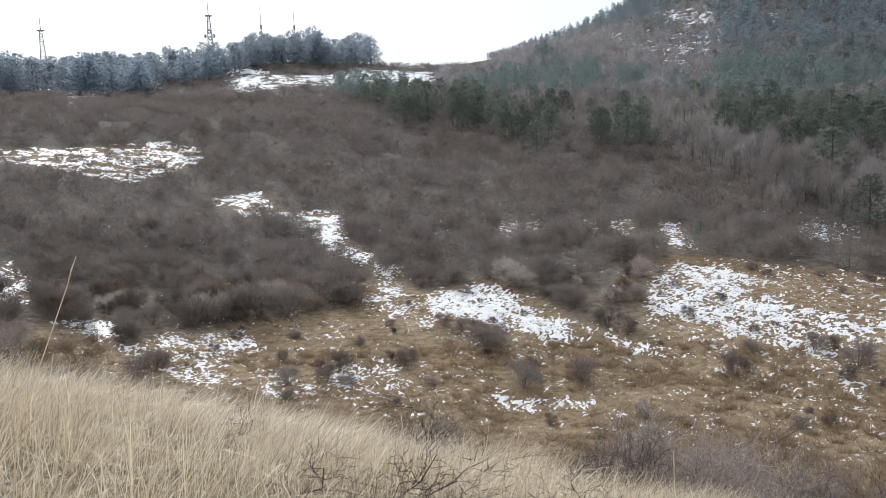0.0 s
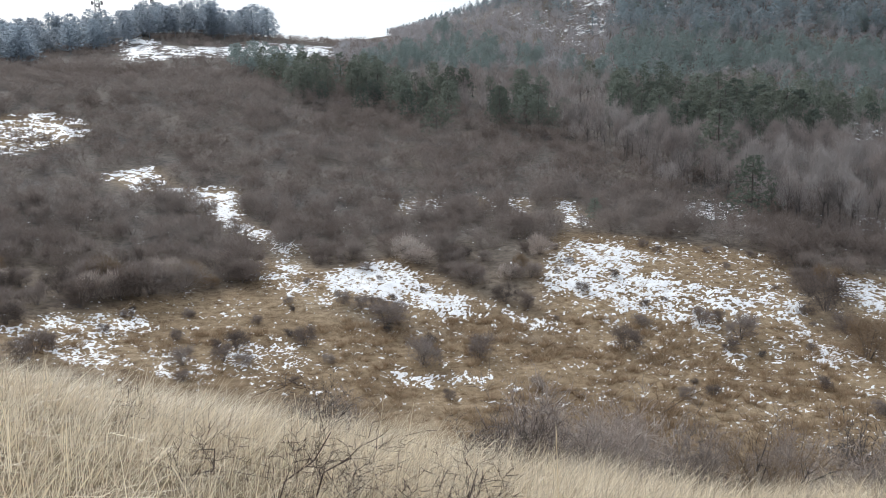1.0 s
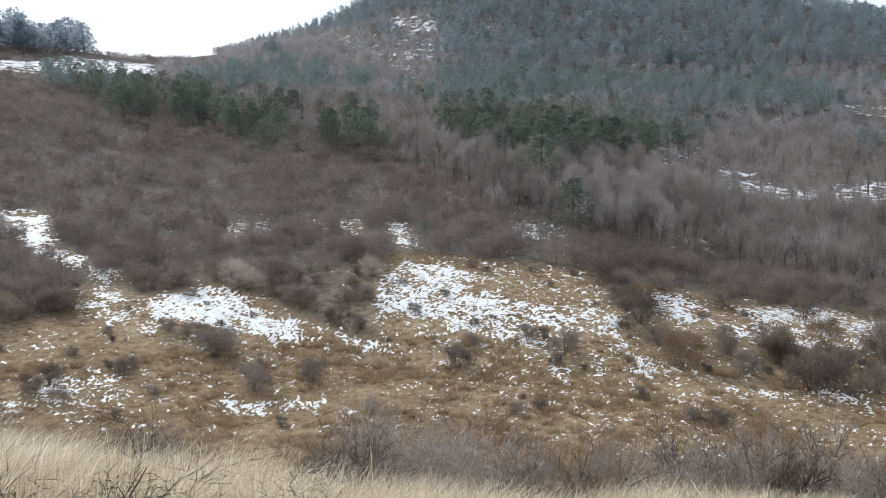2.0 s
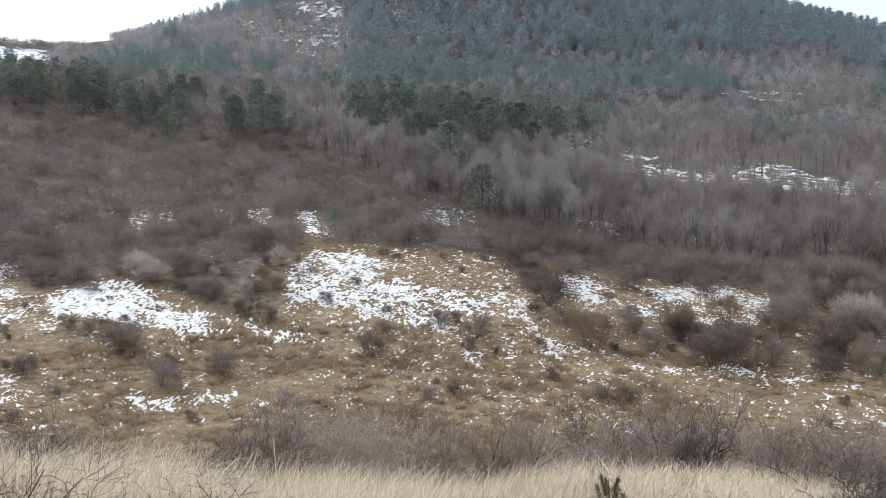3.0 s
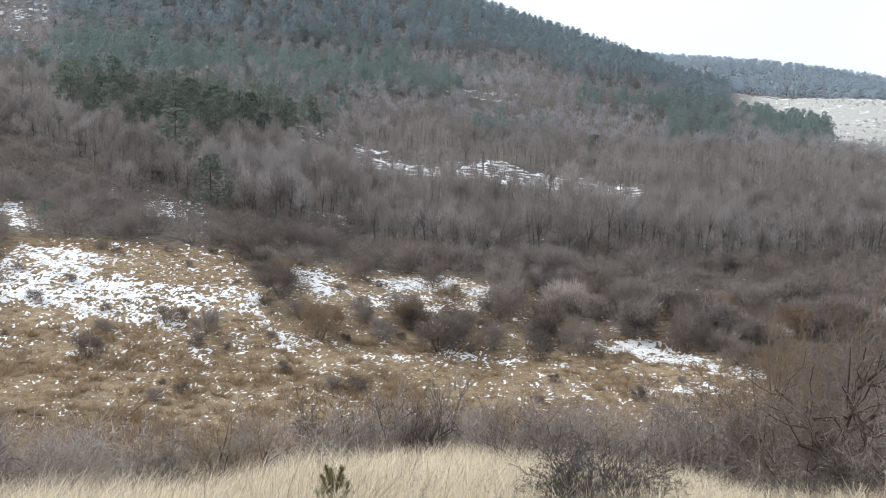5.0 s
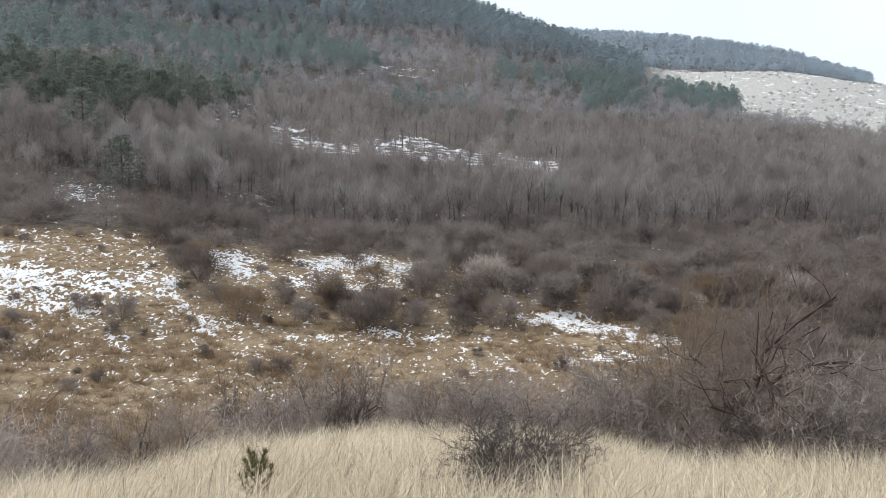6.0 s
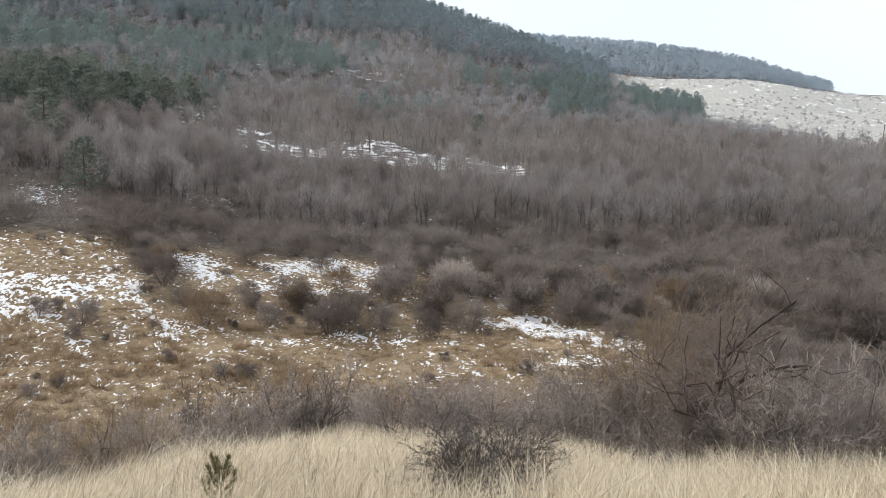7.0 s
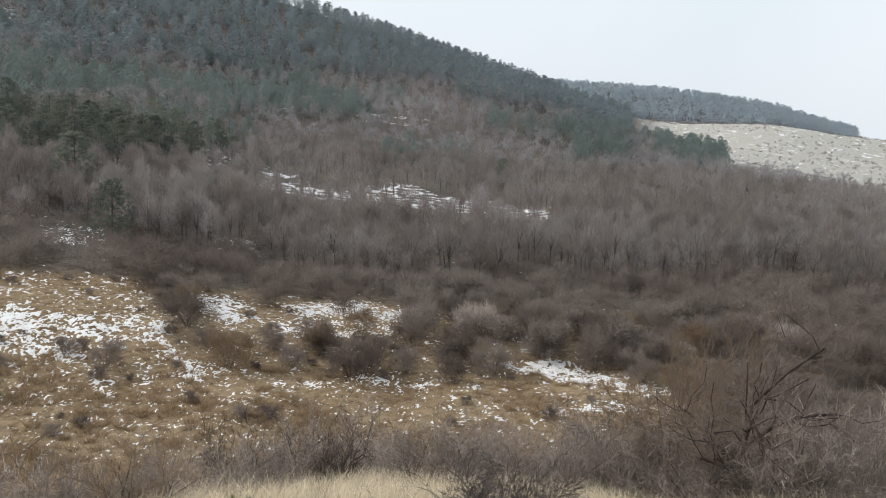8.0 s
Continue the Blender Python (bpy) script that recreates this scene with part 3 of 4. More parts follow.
def scrub_template(seed, stems=6, twigs=1050, thick=0.0108, lobes=7):
    """A bare bush one metre high and a little over a metre wide: stems under lobes of fine interlaced twigs."""
    rng = np.random.default_rng(seed)
    la, lr = np.arange(lobes) * 2.4 + rng.normal(0, 0.3, lobes), rng.uniform(0.1, 0.38, lobes)
    lh, lw = rng.uniform(0.42, 0.72, lobes) - 0.35 * (lr - 0.2), rng.uniform(0.2, 0.3, lobes)
    centre = np.stack([np.cos(la) * lr, np.sin(la) * lr, lh], 1)
    wood = []
    for k in range(min(stems, lobes)):
        base = centre[k] * np.array([0.15, 0.15, 0])
        bend = centre[k] * np.array([0.5, 0.5, 0.55])
        wood += [(base, bend, 0.008, 0.006), (bend, centre[k], 0.006, 0.003)]
    pick = rng.integers(0, lobes, twigs)
    ball = rng.normal(0, 1, (twigs, 3))
    ball /= np.linalg.norm(ball, axis=1, keepdims=True)
    out = rng.uniform(0.35, 1.0, twigs) ** 0.5
    tip = centre[pick] + ball * (out * lw[pick])[:, None] * np.array([1, 1, 1.05])
    # the skirt of low shoots
    low = rng.uniform(0, 1, twigs) < 0.2
    tip[low] *= np.array([1.05, 1.05, 0.45])
    tip[:, 2] = np.clip(tip[:, 2], 0.06, 1.1)
    d = ball * 0.85 + rng.normal(0, 0.3, (twigs, 3)) + np.array([0, 0, 0.5])
    d /= np.linalg.norm(d, axis=1, keepdims=True)
    ln = np.minimum(rng.uniform(0.1, 0.26, twigs), tip[:, 2])
    return tubes(wood), slivers(tip - d * ln[:, None], tip + d * 0.02, rng.uniform(0.5, 1.1, twigs) * thick, rng)


def tree_template(seed, twigs=330, thick=0.0046, limbs=6, slim=1.0, girth=0.011):
    """A bare tree one metre high: a slender trunk, limbs and a rounded crown of fine twigs."""
    rng = np.random.default_rng(seed)
    lobes = 6
    bend = rng.normal(0, 0.02, 2)
    fork = np.array([bend[0], bend[1], rng.uniform(0.3, 0.42)])
    la = np.arange(lobes) * 2.4 + rng.normal(0, 0.4, lobes)
    lz = np.linspace(0.5, 0.84, lobes) + rng.normal(0, 0.03, lobes)
    lr = rng.uniform(0.06, 0.19, lobes) * slim * np.clip(1.5 - 1.2 * lz, 0.3, 1)
    lw = rng.uniform(0.12, 0.19, lobes) * np.clip(1.45 - 0.75 * lz, 0.6, 1.1)
    centre = np.stack([bend[0] * 2 + np.cos(la) * lr, bend[1] * 2 + np.sin(la) * lr, lz], 1)
    wood = [(np.zeros(3), fork, girth, girth * 0.75)]
    for k in range(min(limbs, lobes)):
        c = centre[lobes - 1 - k]
        m = fork * 0.5 + c * 0.5 + rng.normal(0, 0.015, 3)
        wood += [(fork, m, girth * 0.55, girth * 0.36), (m, c, girth * 0.36, 0.0015)]
    pick = rng.integers(0, lobes, twigs)
    ball = rng.normal(0, 1, (twigs, 3))
    ball /= np.linalg.norm(ball, axis=1, keepdims=True)
    tip = centre[pick] + ball * (rng.uniform(0.2, 1.0, twigs) ** 0.5 * lw[pick])[:, None] * np.array([1, 1, 1.15])
    d = ball * 0.7 + rng.normal(0, 0.25, (twigs, 3)) + np.array([0, 0, 0.85])
    d /= np.linalg.norm(d, axis=1, keepdims=True)
    ln = rng.uniform(0.07, 0.17, twigs)
    return tubes(wood), slivers(tip - d * ln[:, None], tip + d * 0.015, rng.uniform(0.6, 1.2, twigs) * thick, rng)


def pine_template(seed, clumps=80, blades=3, size=0.1, low=0.12, round_top=0.6, boughs=5, girth=0.24):
    """A pine one metre high: trunk and clumps of needles on whorled boughs."""
    rng = np.random.default_rng(seed)
    wood = [((0, 0, 0), (0, 0, 0.55), 0.016, 0.011), ((0, 0, 0.55), (0, 0, 0.97), 0.011, 0.003)]
    h = low + (0.98 - low) * rng.uniform(0, 1, clumps) ** 0.85
    wide = girth * np.clip((1 - h) / (1 - low), 0, 1) ** round_top * smooth(low - 0.1, low + 0.14, h) + 0.012
    lump = 0.75 + 0.5 * rng.uniform(0, 1, clumps)
    th = np.floor(rng.uniform(0, 9, clumps)) * 0.7 + np.floor(h * 9) * 1.1 + rng.normal(0, 0.15, clumps)
    rad = wide * lump * np.sqrt(rng.uniform(0.12, 1, clumps))
    c = np.stack([np.cos(th) * rad, np.sin(th) * rad, h - 0.15 * rad], 1)
    for k in range(0, clumps if boughs else 0, boughs or 1):
        wood.append(((0, 0, max(0.05, h[k] - 0.05)), tuple(c[k]), 0.004, 0.0015))
    n = clumps * blades
    base = np.repeat(c, blades, 0) + rng.normal(0, size * 0.22, (n, 3))
    d = rng.normal(0, 1, (n, 3)) + np.repeat(np.stack([np.cos(th), np.sin(th), np.full(clumps, 0.35)], 1), blades, 0)
    d /= np.linalg.norm(d, axis=1, keepdims=True)
    ln = rng.uniform(0.6, 1.25, n) * size
    leaf = slivers(base - d * ln[:, None] * 0.5, base + d * ln[:, None] * 0.6, ln * 0.42, rng)
    return tubes(wood), leaf


def on_ground(x, y, sink=0.05):
    return np.stack([x, y, height(x, y) - sink], 1)


OPEN_LAND = VALLEY + MOUND + RIGHT_MEADOW


def free_of_snow(x, y, limit=0.3):
    """True where bushes may stand: few on open snow and none on the meadow."""
    m = np.zeros(len(x))
    for out in (1.0, 1.03):
        for d, p in SNOW + FAR_SNOW:
            m = np.maximum(m, inside(x * out, y * out, p, 0.6))
    return (m < limit) | (RNG.uniform(0, 1, len(x)) < 0.16)


RNG = np.random.default_rng(5)
SCRUB = [scrub_template(s, 8, 1650, 0.0098, 8) for s in range(6)]
SCRUB_MID = [scrub_template(10 + s, 4, 640, 0.0125) for s in range(5)]
SCRUB_FAR = [scrub_template(20 + s, 2, 320, 0.0195) for s in range(5)]
TREE = [tree_template(40 + s, 400, 0.0052, girth=0.014) for s in range(6)]
TREE_MID = [tree_template(50 + s, 230, 0.0085, 3, girth=0.019) for s in range(5)]
TREE_FAR = [tree_template(60 + s, 120, 0.0145, 1) for s in range(5)]
PINE = [pine_template(80 + s, 230, 6, 0.05, 0.16, 0.42, 6, 0.33) for s in range(5)]
PINE_FAR = [pine_template(100 + s, 130, 4, 0.062, 0.14, 0.5, 0, 0.32) for s in range(4)]
PINE_RIDGE = [pine_template(110 + s, 100, 3, 0.066, 0.1, 0.65, 0, 0.27) for s in range(4)]
PINE_DIST = [pine_template(130 + s, 84, 3, 0.072, 0.03, 0.6, 0, 0.27) for s in range(4)]
PINE_BROAD = [pine_template(120 + s, 230, 3, 0.056, 0.12, 0.42, 0, 0.27) for s in range(4)]
FINE_SCRUB = [scrub_template(150 + s, 9, 1600, 0.0075, 9) for s in range(3)]
HIGH_SCRUB = [scrub_template(160 + s, 1, 140, 0.036) for s in range(4)]
DOT_BUSH = [scrub_template(140 + s, 1, 70, 0.06, 4) for s in range(3)]

# ---- scrub and woods ----
def make_kind(name, template, wood_mat, leaf_mat, wood_name, leaf_name, label, category, group):
    root = new(name)
    root.empty_display_size = 0.2
    part_np(wood_name, *template[0], wood_mat, root)
    part_np(leaf_name, *template[1], leaf_mat, root)
    return tagged(root, label, category, group)


def put_things(kinds, rows):
    """Stand copies at rows of (kind, x, y, size, width); the first of each kind is the one that was built."""
    used = set()
    for k, x, y, size, wide in rows:
        z = float(height(x, y)) - 0.04
        m = pose(x, y, z, 0, 0, RNG.uniform(0, 360))
        ob = kinds[k]
        if k in used:
            ob = copy_thing(kinds[k], m)
        used.add(k)
        ob.matrix_basis = m @ Matrix.Diagonal((size * wide, size * wide, size, 1))
    for k, ob in enumerate(kinds):
        if k not in used:
            for c in list(ob.children):
                bpy.data.objects.remove(c)
            bpy.data.objects.remove(ob)


def bearing(x, y):
    return np.degrees(np.arctan2(x, y))


def wood_edge(az):
    """Distance at which the bare wood takes over from the scrub."""
    edge = np.interp(az, [-30, 0, 12, 20, 30, 45, 55, 65, 80], [360, 290, 190, 135, 116, 112, 112, 118, 125])
    return edge * (0.86 + 0.28 * vnoise(az / 3.1, az * 0 + 2.5, 51))


def build_scrub():
    x, y = scatter(RNG, 2.6, 66, 125, -33, 79)
    ok = (zone(x, y, OPEN_LAND, 1.0) < 0.35) & free_of_snow(x, y) & (np.hypot(x, y) < wood_edge(bearing(x, y)) + RNG.uniform(0, 16, len(x))) & (np.hypot(x - 37.2, y - 57.6) > 4.2)
    ok &= (bush_row(x, y) < 0.5) | (RNG.uniform(0, 1, len(x)) < 0.62)
    x, y = x[ok], y[ok]
    order = np.argsort(np.hypot(x, y))
    x, y = x[order], y[order]
    size = RNG.uniform(1.5, 3.9, len(x)) * (0.7 + 0.6 * fbm(x / 15, y / 15, 31)) * np.interp(bearing(x, y), [30, 48], [1.0, 1.18])
    wide = RNG.uniform(1.05, 1.65, len(x))
    near = 230
    kinds = [make_kind("shrub", SCRUB[k], BARK, m, "branchwork", "crown", label, "shrub", "scrub on the far slope")
             for k, (m, label) in enumerate([(TWIG, "leafless dark brown shrub with dense fine twigs"), (TWIG, "leafless dark brown shrub with dense fine twigs"),
                                             (TWIG, "leafless dark brown shrub with dense fine twigs"), (TWIG, "leafless dark brown shrub with dense fine twigs"),
                                             (RUST_TWIG, "leafless reddish brown shrub with dense twigs"), (GREY_TWIG, "leafless grey-brown shrub with dense fine twigs")])]
    rows = [(int(RNG.choice(6, p=[0.2, 0.2, 0.2, 0.18, 0.08, 0.14])), x[k], y[k], size[k], wide[k]) for k in range(min(near, len(x)))]
    rows += [(4 if (px, py) == (37.7, 58.3) else (0, 1, 3)[k % 3], px, py, w * 0.88, 1.25) for k, (px, py, w) in enumerate(LONE_SHRUBS)]
    # small bushes strewn over the open slopes
    sx, sy = scatter(RNG, 5.5, 56, 96, -30, 60)
    ok = np.maximum(zone(sx, sy, OPEN_LAND, 1), bush_row(sx, sy)) > 0.6
    rows += [((0, 1, 3)[int(RNG.integers(0, 3))], a, b, RNG.uniform(0.5, 1.35), RNG.uniform(1.1, 1.6)) for a, b in zip(sx[ok], sy[ok])]
    put_things(kinds, rows)
    p = on_ground(x[near:], y[near:])
    both = [joined(t) for t in SCRUB_MID]
    stuff("scrub", both, p, size[near:], RNG, TWIG, "leafless brown scrub covering the lower slopes", "scrub", wide[near:])
    # the thick scrub where the valley meadow ends
    x, y = scatter(RNG, 2.3, 40, 70, 61, 80)
    x, y = x[zone(x, y, OPEN_LAND, 1.0) < 0.35], y[zone(x, y, OPEN_LAND, 1.0) < 0.35]
    kinds = [make_kind("hawthorn_shrub", FINE_SCRUB[k], BARK, TWIG, "branchwork", "crown", "tall leafless brown shrub with a dense twiggy crown", "shrub", "scrub at the meadow's end") for k in range(3)]
    put_things(kinds, [(int(RNG.integers(0, 3)), a, b, RNG.uniform(2.2, 4.0), RNG.uniform(1.0, 1.4)) for a, b in zip(x, y)])
    # thin scrub below the hilltop pines
    x, y = scatter(RNG, 4.6, 290, 452, -34, 5)
    hilltop = [p for _, p in FAR_SNOW]
    ok = (np.max([zone(x * k, y * k, hilltop, 2) for k in (1.0, 1.02)], 0) < 0.4) | (RNG.uniform(0, 1, len(x)) < 0.16)
    ok &= zone(x, y, PINES, 2) < 0.5
    stuff("hill_scrub", [joined(t) for t in HIGH_SCRUB], on_ground(x[ok], y[ok]), RNG.uniform(2.4, 4.6, ok.sum()), RNG, TWIG, "leafless grey-brown scrub below the hilltop", "scrub", RNG.uniform(1.2, 1.9, ok.sum()))
    # higher up, out to the woods
    x, y = scatter(RNG, 3.9, 125, 300, -33, 79)
    ok = free_of_snow(x, y) & (np.hypot(x, y) < wood_edge(bearing(x, y)) + RNG.uniform(0, 26, len(x)))
    x, y = x[ok], y[ok]
    size = RNG.uniform(2.4, 4.8, len(x)) * (0.75 + 0.5 * fbm(x / 22, y / 22, 33))
    stuff("upper_scrub", [joined(t) for t in SCRUB_FAR], on_ground(x, y), size, RNG, TWIG, "leafless brown scrub on the upper slopes", "scrub", RNG.uniform(1.15, 1.7, len(x)))


def build_woods():
    far_snow = [p for d, p in FAR_SNOW if d > 0.56]

    def stand(spacing, r0, r1, a0, a1, thin):
        x, y = scatter(RNG, spacing, r0, r1, a0, a1)
        r, az = np.hypot(x, y), bearing(x, y)
        luck = RNG.uniform(0, 1, len(x))
        open_snow = np.max([zone(x * k, y * k, far_snow, 2) for k in (1.0, 1.06, 1.11, 1.16, 1.21)], 0)
        ok = (r > wood_edge(az)) & ((open_snow < 0.4) | (luck < thin)) & ((zone(x, y, PINES, 2) < 0.6) | (luck < 0.25))
        ok &= (r < np.interp(az, [55.5, 58, 60, 63.5, 72, 80], [800, 480, 400, 345, 310, 285])) & ((az > -2) | (r < 300)) & ((az > 3.2) | (r < 400))
        return x[ok], y[ok]

    x, y = stand(2.7, 98, 190, 10, 80, 0.26)
    order = np.argsort(np.hypot(x, y) - wood_edge(bearing(x, y)))
    x, y = x[order], y[order]
    size = RNG.uniform(4.5, 8.5, len(x)) * (0.8 + 0.4 * fbm(x / 30, y / 30, 35))
    near = 200
    kinds = [make_kind("bare_tree", TREE[k], BARK, WOOD_TWIG, "trunk", "crown", "slender leafless tree with dark trunk at the wood's edge", "tree", "bare trees at the wood's edge") for k in range(6)]
    put_things(kinds, [(int(RNG.integers(0, 6)), x[k], y[k], size[k], RNG.uniform(0.9, 1.5)) for k in range(min(near, len(x)))])
    stuff("bare_wood", [joined(t) for t in TREE], on_ground(x[near:], y[near:]), size[near:], RNG, WOOD_TWIG, "leafless grey-brown woodland of slender trees", "woodland", RNG.uniform(0.9, 1.5, len(x) - near))
    x, y = stand(4.1, 190, 300, -34, 80, 0.26)
    stuff("middle_wood", [joined(t) for t in TREE_MID], on_ground(x, y), RNG.uniform(5.0, 8.5, len(x)), RNG, WOOD_TWIG, "leafless grey-brown woodland higher on the hillside", "woodland", RNG.uniform(1.0, 1.6, len(x)))
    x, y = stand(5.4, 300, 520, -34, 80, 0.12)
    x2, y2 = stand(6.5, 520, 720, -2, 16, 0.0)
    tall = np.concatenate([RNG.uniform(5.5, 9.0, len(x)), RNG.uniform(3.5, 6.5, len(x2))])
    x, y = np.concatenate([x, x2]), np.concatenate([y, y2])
    stuff("far_wood", [joined(t) for t in TREE_FAR], on_ground(x, y), tall, RNG, HAZED_TWIG, "leafless woodland on the distant hillside", "woodland", RNG.uniform(1.3, 1.9, len(x)))


def build_pines():
    xs, ys = scatter(RNG, 5.2, 170, 470, -12, 80)
    clump = fbm(xs / 26, ys / 26, 39, 3)
    az, r = bearing(xs, ys), np.hypot(xs, ys)
    planted = zone(xs, ys, PINES, 8) > 0.12 + 1.05 * clump * clump
    strewn = (az > 6) & (az < 48) & (r > 270) & (clump > np.interp(r, [270, 340, 470], [0.74, 0.64, 0.56]))
    ok = (planted | strewn) & (zone(xs, ys, [p for d, p in FAR_SNOW if d >= 0.3], 4) < 0.4)
    x, y = xs[ok], ys[ok]
    order = np.argsort(np.hypot(x, y))
    x, y = x[order], y[order]
    size = RNG.uniform(5.0, 10.5, len(x))
    near = 150
    kinds = [make_kind("pine_tree", PINE[k], BARK, NEEDLE, "trunk", "crown", "dark green pine tree among leafless scrub", "pine tree", "pines on the slope") for k in range(5)]
    rows = [(int(RNG.integers(0, 5)), x[k], y[k], size[k], RNG.uniform(0.9, 1.35)) for k in range(min(near, len(x)))]
    rows += [(k % 5, px, py, h, 1.25) for k, (px, py, h) in enumerate(LONE_PINES)]
    put_things(kinds, rows)
    for name, a, b, mat, label in (("pine_wood", 0, 275, NEEDLE, "dark green pine plantation on the hillside"), ("upper_pine_wood", 275, 600, HAZED_SLOPE_NEEDLE, "pines mixed into the upper hillside wood, greyed with painted haze")):
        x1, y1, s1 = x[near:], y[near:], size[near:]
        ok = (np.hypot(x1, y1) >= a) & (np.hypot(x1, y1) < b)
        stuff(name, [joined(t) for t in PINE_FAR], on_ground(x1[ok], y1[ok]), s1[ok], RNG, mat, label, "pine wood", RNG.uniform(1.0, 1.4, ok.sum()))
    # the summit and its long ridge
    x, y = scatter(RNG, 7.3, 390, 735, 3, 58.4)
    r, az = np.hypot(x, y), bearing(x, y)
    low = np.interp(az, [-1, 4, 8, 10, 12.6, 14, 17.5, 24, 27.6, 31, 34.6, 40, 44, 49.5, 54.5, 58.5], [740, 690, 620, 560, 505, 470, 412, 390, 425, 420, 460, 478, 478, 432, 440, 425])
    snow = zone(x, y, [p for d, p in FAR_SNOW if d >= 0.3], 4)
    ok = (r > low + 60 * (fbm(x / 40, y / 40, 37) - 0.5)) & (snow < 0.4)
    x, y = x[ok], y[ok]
    stuff("ridge_pines", [joined(t) for t in PINE_RIDGE], on_ground(x, y), RNG.uniform(9, 13, len(x)) * np.interp(bearing(x, y), [3, 10, 14], [0.5, 0.7, 1.0]), RNG, HAZED_NEEDLE, "dark pine forest on the summit and ridge", "pine wood", RNG.uniform(1.2, 1.8, len(x)))
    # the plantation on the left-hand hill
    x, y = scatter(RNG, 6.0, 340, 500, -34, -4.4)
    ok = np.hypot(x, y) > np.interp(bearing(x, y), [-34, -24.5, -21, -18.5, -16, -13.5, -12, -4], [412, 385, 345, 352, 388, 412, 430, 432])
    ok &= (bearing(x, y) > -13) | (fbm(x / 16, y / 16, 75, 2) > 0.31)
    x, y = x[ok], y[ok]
    stuff("hilltop_pines", [joined(t) for t in PINE_BROAD], on_ground(x, y), RNG.uniform(10, 16, len(x)) * (0.75 + 0.5 * fbm(x / 22, y / 22, 77, 2)) * np.interp(bearing(x, y), [-14, -11], [1.0, 1.1]), RNG, HAZE_BLUE_NEEDLE, "dark broad-crowned pine plantation on a hilltop", "pine wood", RNG.uniform(1.2, 1.7, len(x)))
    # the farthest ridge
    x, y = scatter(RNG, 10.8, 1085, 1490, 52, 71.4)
    stuff("distant_forest", [joined(t) for t in PINE_DIST], on_ground(x, y), RNG.uniform(12, 17, len(x)), RNG, DISTANT_HAZE_NEEDLE, "forest on the farthest ridge, coloured blue-green by painted haze", "pine wood", RNG.uniform(1.7, 2.4, len(x)))


def build_hill_bushes():
    x, y = scatter(RNG, 6.4, 370, 960, 59.5, 79)
    ok = fbm(x / 28, y / 28, 45) > 0.41
    stuff("hill_bushes", [joined(t) for t in DOT_BUSH], on_ground(x[ok], y[ok]), RNG.uniform(0.6, 2.3, ok.sum()), RNG, TWIG, "small dark bushes dotted over the pale far hill", "scrub", RNG.uniform(1.2, 1.9, ok.sum()))


LONE_PINES = [(59.2, 134.2, 11), (50.7, 104.4, 8.5), (200, 165, 9), (18.6, 176.8, 9), (57.5, 118.5, 6), (30.3, 104.1, 3.0)]
LONE_SHRUBS = [(21.0, 63.6, 2.8), (28.6, 67.4, 2.2), (30.3, 63.6, 3.1), (40.1, 68.2, 4.5), (37.7, 58.3, 4.1), (9.6, 64.0, 2.7), (5.2, 63.2, 3.1),
               (2.3, 75.5, 2.3), (32.0, 87.1, 1.2), (45.7, 56.0, 3.6), (41.8, 55.4, 2.8), (46.0, 51.4, 3.7), (48.4, 49.0, 3.2), (52.6, 48.4, 2.9)]
LONE_SHRUBS += [(-0.7, 78.1, 1.9), (0.9, 76.4, 2.0), (-9.1, 67.8, 2.3), (-3.8, 68.6, 2.3), (-12.6, 64.1, 2.2), (-9.7, 65.0, 2.0), (-23.0, 64.9, 2.8),
                (53.9, 44.3, 3.8), (50.1, 45.3, 2.7), (44.2, 50.9, 4.1), (61.9, 45.1, 4.6), (67.7, 42.9, 4.8)]
build_scrub()
build_woods()
build_pines()
build_hill_bushes()

